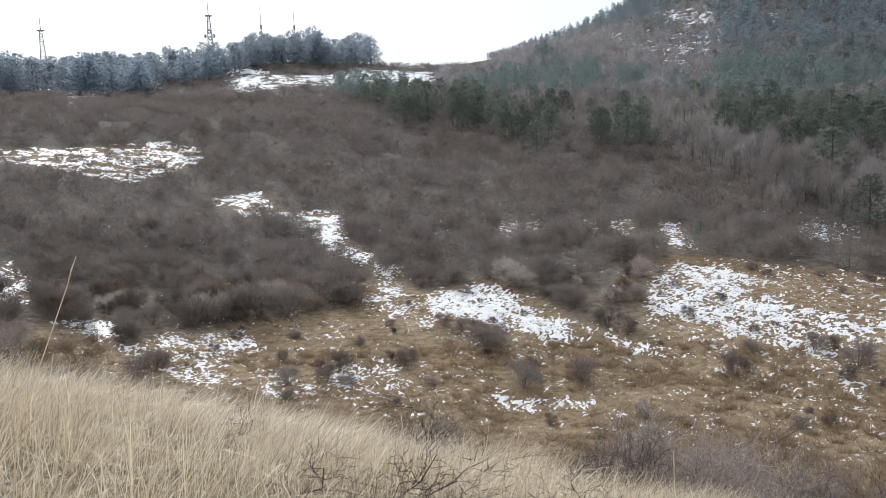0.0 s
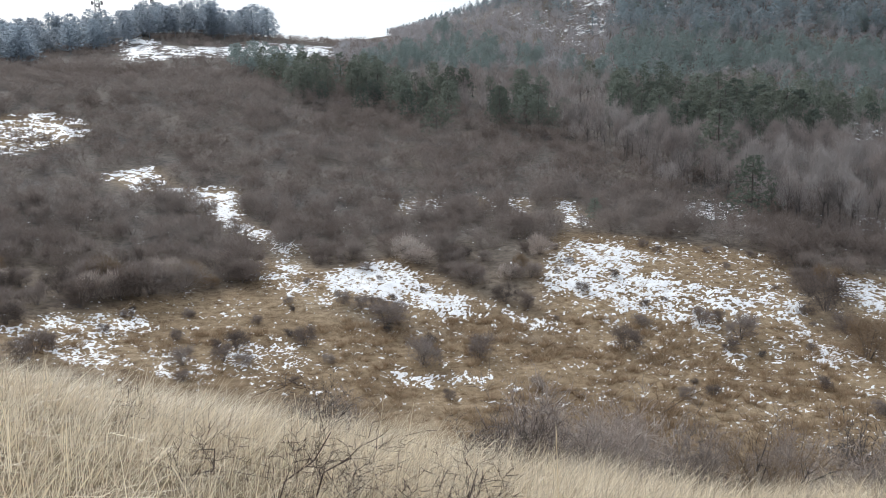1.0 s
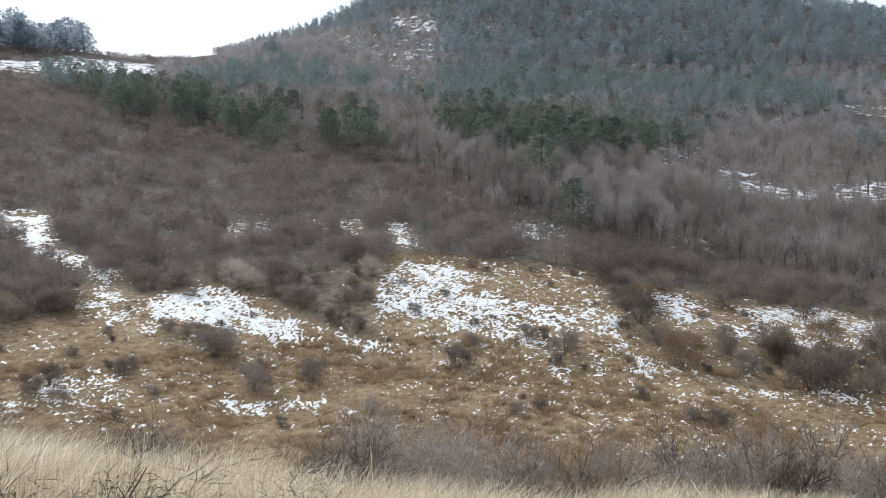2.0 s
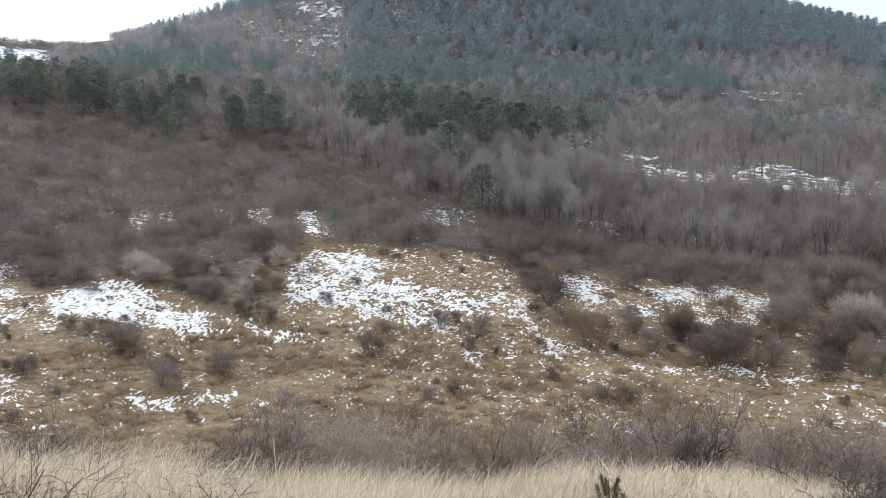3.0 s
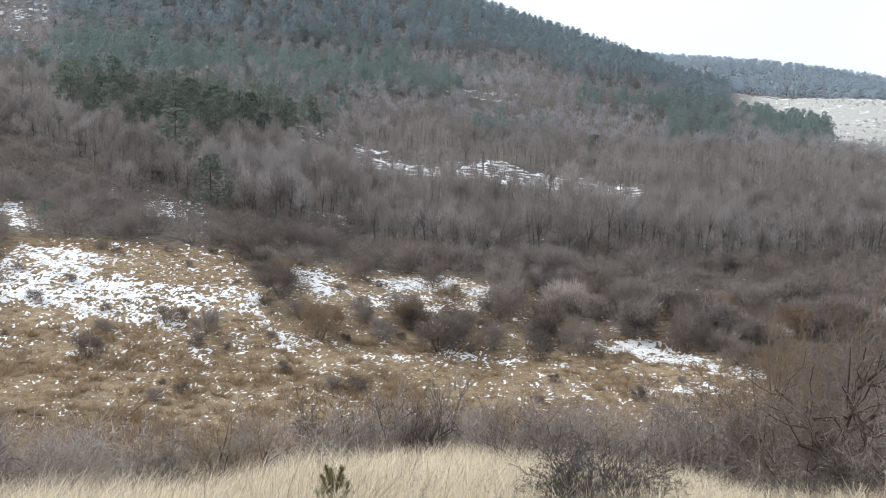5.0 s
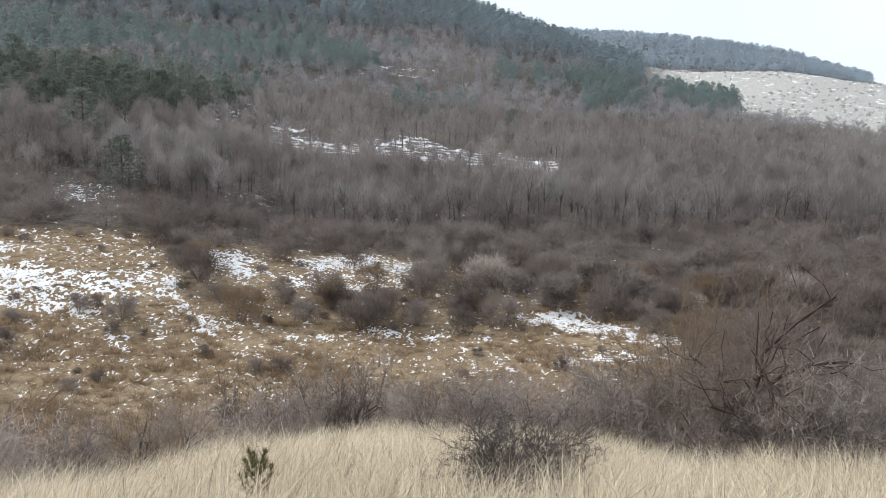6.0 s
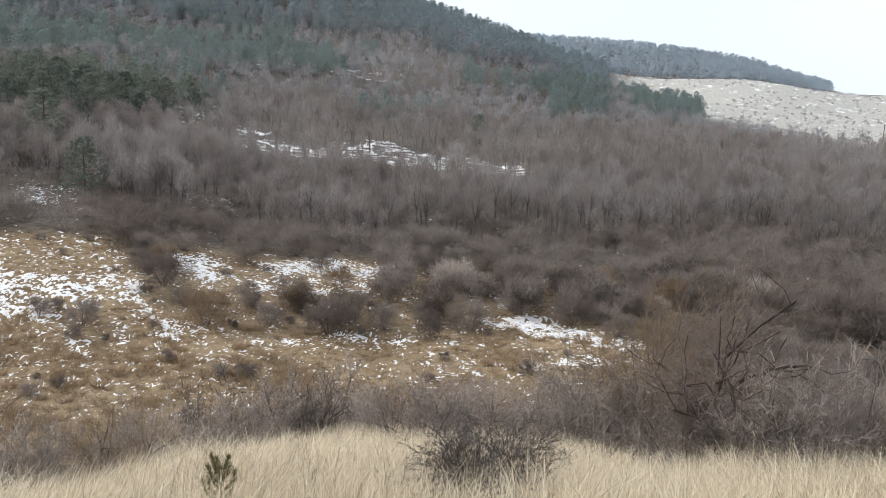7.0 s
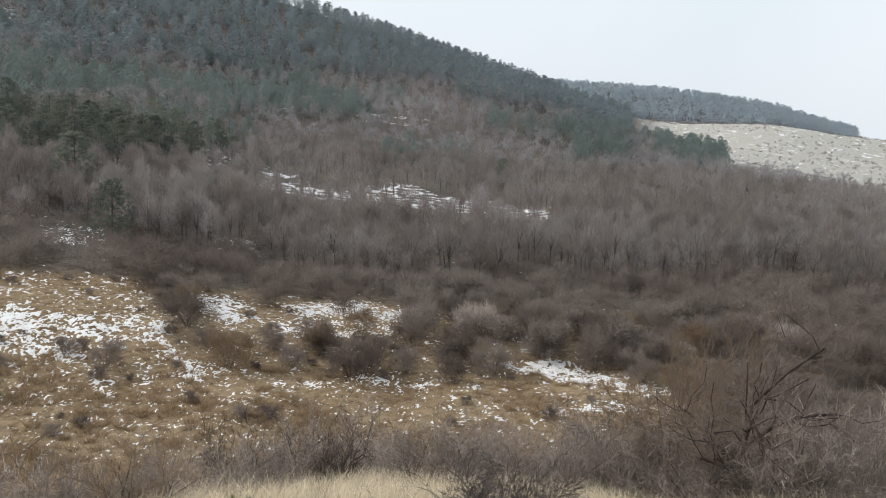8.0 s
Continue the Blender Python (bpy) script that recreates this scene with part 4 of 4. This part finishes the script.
# ---- masts on the hilltop ----
def mast(bearing_deg, dist, top, width, lattice, dishes):
    x, y = polar(bearing_deg, dist)
    z = float(height(x, y))
    h = top - z
    root = new("radio_mast")
    root.matrix_basis = pose(float(x), float(y), z, 0, 0, 20)
    legs = []
    if lattice:
        w0, w1 = width, width * 0.28
        corner = [(-1, -1), (1, -1), (1, 1), (-1, 1)]
        for cx, cy in corner:
            part_np("leg", *tubes([((cx * w0, cy * w0, 0), (cx * w1, cy * w1, h * 0.8), 0.16, 0.12)], 4), STEEL, root)
        n = 11
        for k in range(n):
            wa, wb = w0 + (w1 - w0) * k / n, w0 + (w1 - w0) * (k + 1) / n
            za, zb = h * 0.8 * k / n, h * 0.8 * (k + 1) / n
            for (ax, ay), (bx, by) in zip(corner, corner[1:] + corner[:1]):
                legs.append(((ax * wa, ay * wa, za), (bx * wb, by * wb, zb), 0.08, 0.08))
                legs.append(((ax * wb, ay * wb, zb), (bx * wb, by * wb, zb), 0.08, 0.08))
        part_np("bracing", *tubes(legs, 3), STEEL, root)
        part_np("platform", *tubes([((0, 0, h * 0.8), (0, 0, h * 0.815), width * 0.9, width * 0.9)], 8), STEEL, root)
        part_np("aerial", *tubes([((0, 0, h * 0.8), (0, 0, h), 0.22, 0.1)], 5), STEEL, root)
    else:
        part_np("pole", *tubes([((0, 0, 0), (0, 0, h), width, width * 0.5)], 6), STEEL, root)
        part_np("aerial", *tubes([((0, 0, h * 0.62), (0, 0, h * 0.7), width * 2.6, width * 2.2)], 6), STEEL, root)
    for zf, ang in dishes:
        a = radians(ang)
        c = np.array([math.cos(a) * width, math.sin(a) * width, h * zf])
        d = np.array([math.cos(a), math.sin(a), 0])
        part_np("dish", *tubes([(c, c + d * 0.6, 0.5, 1.1), (c + d * 0.6, c + d * 0.75, 1.1, 1.05)], 10), STEEL, root)
    return tagged(root, "grey steel lattice radio mast above hilltop pines" if lattice else "slender grey steel aerial pole above hilltop pines", "mast", "masts on the hilltop")


mast(-23.95, 485, 62, 2.0, True, [])
mast(-14.35, 475, 68, 1.9, True, [(0.52, 200), (0.52, 320), (0.58, 260), (0.5, 80)])
mast(-11.2, 480, 66, 0.22, False, [(0.55, 240)])
mast(-9.15, 480, 65, 0.22, False, [])


def power_pole(x, y, top):
    """Two wooden poles under one crossarm, square to the view."""
    z = float(height(x, y))
    root = new("power_pole")
    root.matrix_basis = pose(x, y, z, 0, 0, -75)
    for side in (-1.65, 1.65):
        part_np("pole", *tubes([((side, 0, -0.3), (side, 0, top - z), 0.19, 0.14)], 8), BARK, root)
        part_np("insulator", *tubes([((side * 1.12, 0, top - z + 0.1), (side * 1.12, 0, top - z + 0.45), 0.08, 0.05)], 6), STEEL, root)
    part_np("crossarm", *tubes([((-2.2, 0, top - z), (2.2, 0, top - z), 0.13, 0.13)], 4), BARK, root)
    return tagged(root, "wooden twin-pole power line support on the pale hillside", "power pole")


power_pole(464.0, 126.1, -14.9)


# ---- meadow tussocks ----
def tuft_template(seed, n, wide, thick):
    rng = np.random.default_rng(seed)
    th, rad = rng.uniform(0, 6.283, n), np.sqrt(rng.uniform(0, 1, n)) * wide * 0.4
    a = np.stack([np.cos(th) * rad, np.sin(th) * rad, np.zeros(n)], 1)
    b = a + np.stack([np.cos(th) * rng.uniform(0.1, 0.6, n) * wide, np.sin(th) * rng.uniform(0.1, 0.6, n) * wide, rng.uniform(0.45, 1.0, n)], 1)
    return slivers(a, b, rng.uniform(0.6, 1.2, n) * thick, rng)


def build_tussocks():
    x, y = scatter(RNG, 0.95, 46, 100, -32, 78)
    land = np.maximum(zone(x, y, OPEN_LAND, 1.5), (np.hypot(x, y) < 56).astype(float))
    band = fbm(x / 5, y / 5, 61)
    ok = (land > 0.5) & (band > 0.53) & (np.hypot(x, y) < 74)
    stuff("brown_tussocks", [tuft_template(k, 80, 1.0, 0.048) for k in range(4)], on_ground(x[ok], y[ok]), RNG.uniform(0.36, 0.74, ok.sum()), RNG, TUFT,
          "rust-brown grass tussocks over the valley meadow", "grass", RNG.uniform(1.0, 1.8, ok.sum()))
    x, y = scatter(RNG, 0.6, 44, 100, -32, 78)
    land = np.maximum(np.maximum(zone(x, y, OPEN_LAND, 1.5), bush_row(x, y)), (np.hypot(x, y) < 56).astype(float))
    ok = land > 0.5
    stuff("meadow_grass", [tuft_template(10 + k, 14, 1.2, 0.1) for k in range(5)], on_ground(x[ok], y[ok]), RNG.uniform(0.15, 0.36, ok.sum()), RNG, PALE_TUFT,
          "short dry tan grass over the valley meadow", "grass", RNG.uniform(1.0, 1.8, ok.sum()))


# ---- the near hillside ----
def build_grass():
    n = 215000
    r = np.sqrt(RNG.uniform(3.5 ** 2, 28 ** 2, n))
    x, y = polar(RNG.uniform(-34, 80, n), r)
    # the same grass thinner all round the standing place
    xb, yb = polar(RNG.uniform(80, 326, 26000), np.sqrt(RNG.uniform(0.7 ** 2, 11 ** 2, 26000)))
    xc, yc = polar(RNG.uniform(-34, 80, 2600), np.sqrt(RNG.uniform(0.8 ** 2, 3.5 ** 2, 2600)))
    x, y = np.concatenate([x, xb, xc]), np.concatenate([y, yb, yc])
    r, n = np.hypot(x, y), len(x)
    lump = 0.5 * fbm(x / 0.3, y / 0.3, 41, 2) + 0.5 * fbm(x / 1.1, y / 1.1, 42, 2)
    ok = RNG.uniform(0, 1, n) < 0.02 + 2.6 * lump * lump
    x, y, r, lump = x[ok], y[ok], r[ok], lump[ok]
    n = len(x)
    base = np.stack([x, y, height(x, y) - 0.02], 1)
    tall = RNG.uniform(0.3, 0.85, n) * (0.6 + 0.8 * lump) * (0.75 + 0.5 * fbm(x / 3.0, y / 3.0, 44, 2))
    turn = RNG.normal(0.25, 0.95, n) + 3.0 * (fbm(x / 1.5, y / 1.5, 47, 2) - 0.5)
    lean = np.abs(RNG.normal(0.85, 0.5, n))
    way = np.stack([np.cos(turn), np.sin(turn), np.zeros(n)], 1)
    mid = base + way * (lean * tall * 0.36)[:, None] + np.array([0, 0, 1.0]) * (tall * (0.58 - 0.12 * np.clip(lean, 0, 1.4)))[:, None]
    tip = base + way * (lean * tall * 1.1)[:, None] + np.array([0, 0, 1.0]) * tall[:, None] * np.sqrt(np.clip(1 - lean ** 2 * 0.45, 0.12, 1))[:, None]
    s = RNG.uniform(0, 6.283, n)
    side = np.stack([np.cos(s), np.sin(s), np.zeros(n)], 1) * (RNG.uniform(0.002, 0.0062, n) * np.where(RNG.uniform(0, 1, n) < 0.07, 2.0, 1.0) * (0.55 + r / 27))[:, None]
    v = np.stack([base - side, base + side, mid - side * 0.7, mid + side * 0.7, tip], 1).reshape(-1, 3)
    k = (np.arange(n) * 5)[:, None]
    f = np.concatenate([k + [0, 1, 3], k + [0, 3, 2], k + [2, 3, 4]])
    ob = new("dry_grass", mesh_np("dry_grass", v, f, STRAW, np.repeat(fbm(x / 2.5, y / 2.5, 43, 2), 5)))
    tagged(ob, "long pale straw-coloured dry grass on the near slope", "grass", kind="stuff")


def grow(rng, start, way, length, radius, level, levels, wood, twig, crook, spray):
    """One branch and all that grows from it."""
    p, d, n = np.array(start, float), unit(np.array(way, float)), (3, 3, 2, 1)[level]
    for k in range(n):
        q = p + d * (length / n)
        r0, r1 = radius * (1 - 0.5 * k / n), radius * (1 - 0.5 * (k + 1) / n)
        (wood if level < 2 else twig).append((p, q, r0, r1))
        if level < levels:
            for _ in range(spray[level]):
                u = rng.uniform(0.1, 1.0)
                side = unit(d + rng.normal(0, 0.75, 3) + np.array([0, 0, 0.12]))
                grow(rng, p + (q - p) * u, side, length * rng.uniform(0.38, 0.68), r1 * 0.6, level + 1, levels, wood, twig, crook, spray)
        p, d = q, unit(d + rng.normal(0, crook, 3) + np.array([0, 0, 0.05]))


def branched(seed, stems, lean, length, radius, levels, spray, crook=0.22, thin=0.007):
    """A bare shrub or tree one metre high, grown branch by branch."""
    rng = np.random.default_rng(seed)
    wood, twig = [], []
    for k in range(stems):
        ang = k * 2.4 + rng.normal(0, 0.3)
        ln = lean * rng.uniform(0.3, 1.2)
        grow(rng, (math.cos(ang) * 0.06, math.sin(ang) * 0.06, -0.03), (math.cos(ang) * ln, math.sin(ang) * ln, 1), length * rng.uniform(0.7, 1.1), radius, 0, levels, wood, twig, crook, spray)
    t = np.array([[*p, *q, r] for p, q, r, _ in twig])
    (wv, wf), (tv, tf) = tubes(wood, 4), slivers(t[:, :3], t[:, 3:6], np.maximum(t[:, 6] * 2.2, thin), rng)
    top = float(np.quantile(tv[:, 2], 0.985))
    return (wv / top, wf), (tv / top, tf)


def crooked_template(seed):
    """An old tree one metre high: a bent trunk that forks low into crooked limbs, with shoots round its foot."""
    rng = np.random.default_rng(seed)
    wood, twig = [], []
    bends = [(0, 0, -0.1), (0.05, 0.03, 0.55), (-0.04, 0.05, 1.1), (0.06, 0.02, 1.55)]
    for k in range(3):
        wood.append((np.array(bends[k]), np.array(bends[k + 1]), 0.088 - 0.015 * k, 0.073 - 0.015 * k))
    limbs = [((-0.1, 0.1, 1.0), 2.3, 3), ((0.75, 0.2, 0.75), 2.0, 3), ((-0.8, -0.2, 0.6), 1.5, 2), ((0.2, -0.8, 0.7), 1.6, 2), ((-0.3, 0.8, 0.8), 1.7, 3), ((0.9, -0.3, 0.15), 1.4, 2), ((-0.6, 0.4, 0.25), 1.2, 2)]
    for way, length, at in limbs:
        grow(rng, bends[at], way, length, 0.036, 0, 3, wood, twig, 0.38, (3, 3, 6))
    for k in range(16):
        ang = k * 2.4
        grow(rng, (math.cos(ang) * 0.2, math.sin(ang) * 0.2, 0), (math.cos(ang) * 0.9, math.sin(ang) * 0.9, 0.9), rng.uniform(0.9, 1.5), 0.014, 1, 3, wood, twig, 0.3, (3, 3, 5))
    t = np.array([[*p, *q, r] for p, q, r, _ in twig])
    (wv, wf), (tv, tf) = tubes(wood, 6), slivers(t[:, :3], t[:, 3:6], np.maximum(t[:, 6] * 2.2, 0.008), rng)
    top = float(np.quantile(tv[:, 2], 0.99))
    return (wv / top, wf), (tv / top, tf)


def rise_to(x, y, el):
    """The height of a plant at a place whose top stands at an angle of el degrees from the eye."""
    return math.hypot(x, y) * math.tan(radians(el)) - float(height(x, y)) + 0.04


def build_near_shrubs():
    near = [branched(200 + k, 11, 0.75, 0.8, 0.012, 3, (2, 3, 3), 0.3, 0.0066) for k in range(6)]
    mats = [GREY_TWIG, GREY_TWIG, BARK, GREY_TWIG, RUST_TWIG, TWIG]
    grey, dark, red = "leafless grey thicket shrub below the grassy brow", "leafless dark brown thicket shrub below the grassy brow", "leafless reddish brown shrub below the grassy brow"
    labels = [grey, grey, dark, grey, red, dark]
    kinds = [make_kind("thicket_shrub", near[k], GREY_BARK if mats[k] is GREY_TWIG else BARK, mats[k], "branchwork", "crown", labels[k], "shrub", "thicket below the brow") for k in range(6)]
    x, y = scatter(RNG, 1.6, 15, 38, 6, 82)
    az, r = bearing(x, y), np.hypot(x, y)
    brow = np.interp(az, [5, 24, 34, 42, 56, 64, 82], [16.8, 16.2, 20.5, 25, 23.5, 20.5, 23])
    ok = (r > brow + 2.2 * vnoise(az / 2.3, az * 0, 71)) & (r < brow + np.interp(az, [5, 10, 30, 80], [3, 7, 9, 12]))
    x, y, az = x[ok], y[ok], az[ok]
    el = np.interp(az, [5, 8, 16, 24, 31, 37, 45, 56, 60, 66, 71, 76], [-20.6, -19.7, -19.7, -20.3, -20.8, -20.6, -20.0, -19.6, -18.6, -18.0, -16.8, -15.4])
    rows = []
    for k in range(len(x)):
        tall = rise_to(x[k], y[k], el[k] + RNG.normal(-0.5, 0.55))
        rows.append((int(RNG.choice(6, p=[0.26, 0.2, 0.16, 0.14, 0.09, 0.15])), x[k], y[k], min(max(tall, 0.9), 4.2), RNG.uniform(0.75, 1.1) * (1.0 if tall < 2.4 else 0.8)))
    # shrubs that stand out of the thicket, by bearing, distance, the angle of the top and width
    for kind, a, d, top, wide in ((2, -2.6, 19.0, -18.4, 0.9), (0, -1.2, 20.0, -19.2, 1.0), (5, 39.9, 25.0, -18.7, 0.75), (0, 48.6, 22.5, -19.0, 1.15), (3, 51.0, 23.5, -19.3, 1.0), (1, 59.8, 22.0, -17.7, 0.95),
                                  (3, 57.6, 23.0, -19.2, 1.0), (0, 71.0, 20.5, -16.6, 0.9), (2, 69.2, 20.0, -18.6, 1.0), (1, 64.8, 20.0, -19.0, 1.1), (0, 67.8, 19.6, -19.4, 1.1), (1, 72.6, 20.5, -17.2, 1.0)):
        px, py = polar(a, d)
        rows.append((kind, float(px), float(py), rise_to(float(px), float(py), top), wide))
    put_things(kinds, rows)


def build_single_plants():
    # the spreading thorn bush in the grass
    bush = make_kind("thorn_bush", branched(231, 28, 1.2, 0.85, 0.013, 3, (2, 3, 4), 0.36, 0.0068), THORN, BARK, "branchwork", "crown",
                     "dark leafless thorn bush spreading low in dry grass", "shrub", "")
    put_things([bush], [(0, 9.7, 7.45, 1.22, 1.02)])
    # the old crooked tree on the brow
    tree = make_kind("crooked_tree", crooked_template(245), THORN, OLD_TWIG, "trunk", "crown",
                     "old crooked leafless tree with tangled branches among shrubs", "tree", "")
    put_things([tree], [(0, 18.9, 7.9, 5.1, 1.0)])
    rust = make_kind("reddish_shrub", branched(251, 14, 0.35, 1.5, 0.014, 3, (2, 3, 4), 0.2, 0.006), BARK, RUST_TWIG, "branchwork", "crown",
                     "upright reddish brown leafless shrub beside the crooked tree", "shrub", "")
    put_things([rust], [(0, 20.6, 10.0, rise_to(20.6, 10.0, -13.2), 0.75)])
    # bare saplings in the grass
    sap = [make_kind("sapling", branched(260 + k, 2, 0.4, 1.5, 0.012, 3, (2, 2, 1), 0.34, 0.009), THORN, THORN, "stem", "crown", "thin leafless sapling standing in dry grass", "sapling", "saplings in the grass") for k in range(2)]
    put_things(sap, [(0, 8.0, 9.2, 0.95, 0.8), (1, 9.5, 9.3, 0.85, 1.1), (0, 13.4, 7.75, 1.0, 0.8), (1, 13.0, 8.4, 1.05, 1.1), (0, 8.6, 9.9, 0.8, 1.1), (1, 15.4, 14.8, 2.3, 0.6), (1, 7.7, 9.9, 0.9, 1.2)])
    # thorny sprays close to the eye
    thorn = [make_kind("blackthorn_sprig", branched(270 + k, 1, 0.4, 0.7, 0.0062, 3, (3, 3, 1), 0.62, 0.0038), THORN, THORN, "branchwork", "crown",
                       "dark crooked blackthorn sprig rising from dry grass", "shrub", "blackthorn sprigs in the grass") for k in range(3)]
    put_things(thorn, [(0, -1.6, 7.7, 0.95, 1.0), (1, -0.8, 7.5, 1.2, 0.9), (2, -0.15, 7.6, 0.95, 1.3), (0, 0.45, 7.9, 0.85, 1.3), (1, -3.1, 11.0, 0.9, 1.1), (2, 0.1, 8.0, 0.8, 1.2), (1, 1.15, 8.0, 0.7, 1.4), (0, 0.65, 7.2, 0.95, 1.2), (2, 0.95, 7.5, 0.9, 1.3)])


def build_young_pine():
    rng = np.random.default_rng(9)
    root = new("young_pine")
    root.matrix_basis = pose(6.35, 9.0, float(height(6.35, 9.0)) - 0.03) @ Matrix.Scale(0.85, 4)
    part_np("stem", *tubes([((0, 0, 0), (0.01, 0, 0.5), 0.016, 0.012), ((0.01, 0, 0.5), (0.0, 0.01, 0.95), 0.012, 0.006)], 5), BARK, root)
    for k in range(15):
        ang, z0 = k * 2.4, 0.15 + 0.045 * k
        ln = 0.46 - 0.018 * k
        a = np.array([0, 0, z0])
        m = a + np.array([math.cos(ang) * ln * 0.45, math.sin(ang) * ln * 0.45, ln * 0.35])
        b = m + np.array([math.cos(ang) * ln * 0.16, math.sin(ang) * ln * 0.16, ln * 0.65])
        n = 150
        u = rng.uniform(0.1, 1, n)[:, None]
        s = np.where(u < 0.5, a + (m - a) * u * 2, m + (b - m) * (u * 2 - 1))
        d = unit(b - m) * 0.8 + rng.normal(0, 0.45, (n, 3))
        d /= np.linalg.norm(d, axis=1, keepdims=True)
        leaf = slivers(s, s + d * rng.uniform(0.07, 0.13, n)[:, None], np.full(n, 0.014), rng)
        bough = part_np("bough", *tubes([(a, m, 0.008, 0.006), (m, b, 0.006, 0.003)], 4), BARK, root)
        part_np("needle_tuft", *leaf, YOUNG_NEEDLE, bough)
    tagged(root, "small young pine with upturned shoots in dry grass", "pine tree")


def build_stalks():
    rows = [(-29.1, 4.6, 1.68, 0.27), (-20.5, 6.0, 1.0, 0.2), (-13.5, 7.0, 1.0, 0.1), (-8.5, 6.4, 1.0, 0.16), (-3.2, 7.6, 1.2, -0.05), (1.2, 7.4, 1.25, 0.1),
            (3.0, 7.2, 1.3, 0.12), (8.4, 8.0, 1.2, 0.0), (15.0, 3.5, 1.5, -0.02), (-16.5, 5.8, 0.95, -0.1), (-11.0, 8.0, 1.0, 0.2), (-27.0, 5.6, 1.2, 0.15)]
    for k, (az, r, h, lean) in enumerate(rows):
        x, y = polar(az, r)
        root = new("grass_stalk")
        root.matrix_basis = pose(float(x), float(y), float(height(x, y)) - 0.02)
        t = 0.0045 if k == 0 else 0.003
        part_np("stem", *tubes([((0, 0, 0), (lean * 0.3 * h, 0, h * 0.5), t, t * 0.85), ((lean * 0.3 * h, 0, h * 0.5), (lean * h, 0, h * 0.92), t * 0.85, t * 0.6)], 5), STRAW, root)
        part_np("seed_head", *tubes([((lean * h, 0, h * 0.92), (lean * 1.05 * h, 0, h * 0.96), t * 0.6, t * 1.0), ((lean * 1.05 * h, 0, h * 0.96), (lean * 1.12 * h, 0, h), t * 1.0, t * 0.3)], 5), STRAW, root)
        tagged(root, "tall pale dry stalk rising above the grass", "grass stalk", "tall stalks in the grass")


build_tussocks()
build_grass()
build_near_shrubs()
build_single_plants()
build_young_pine()
build_stalks()
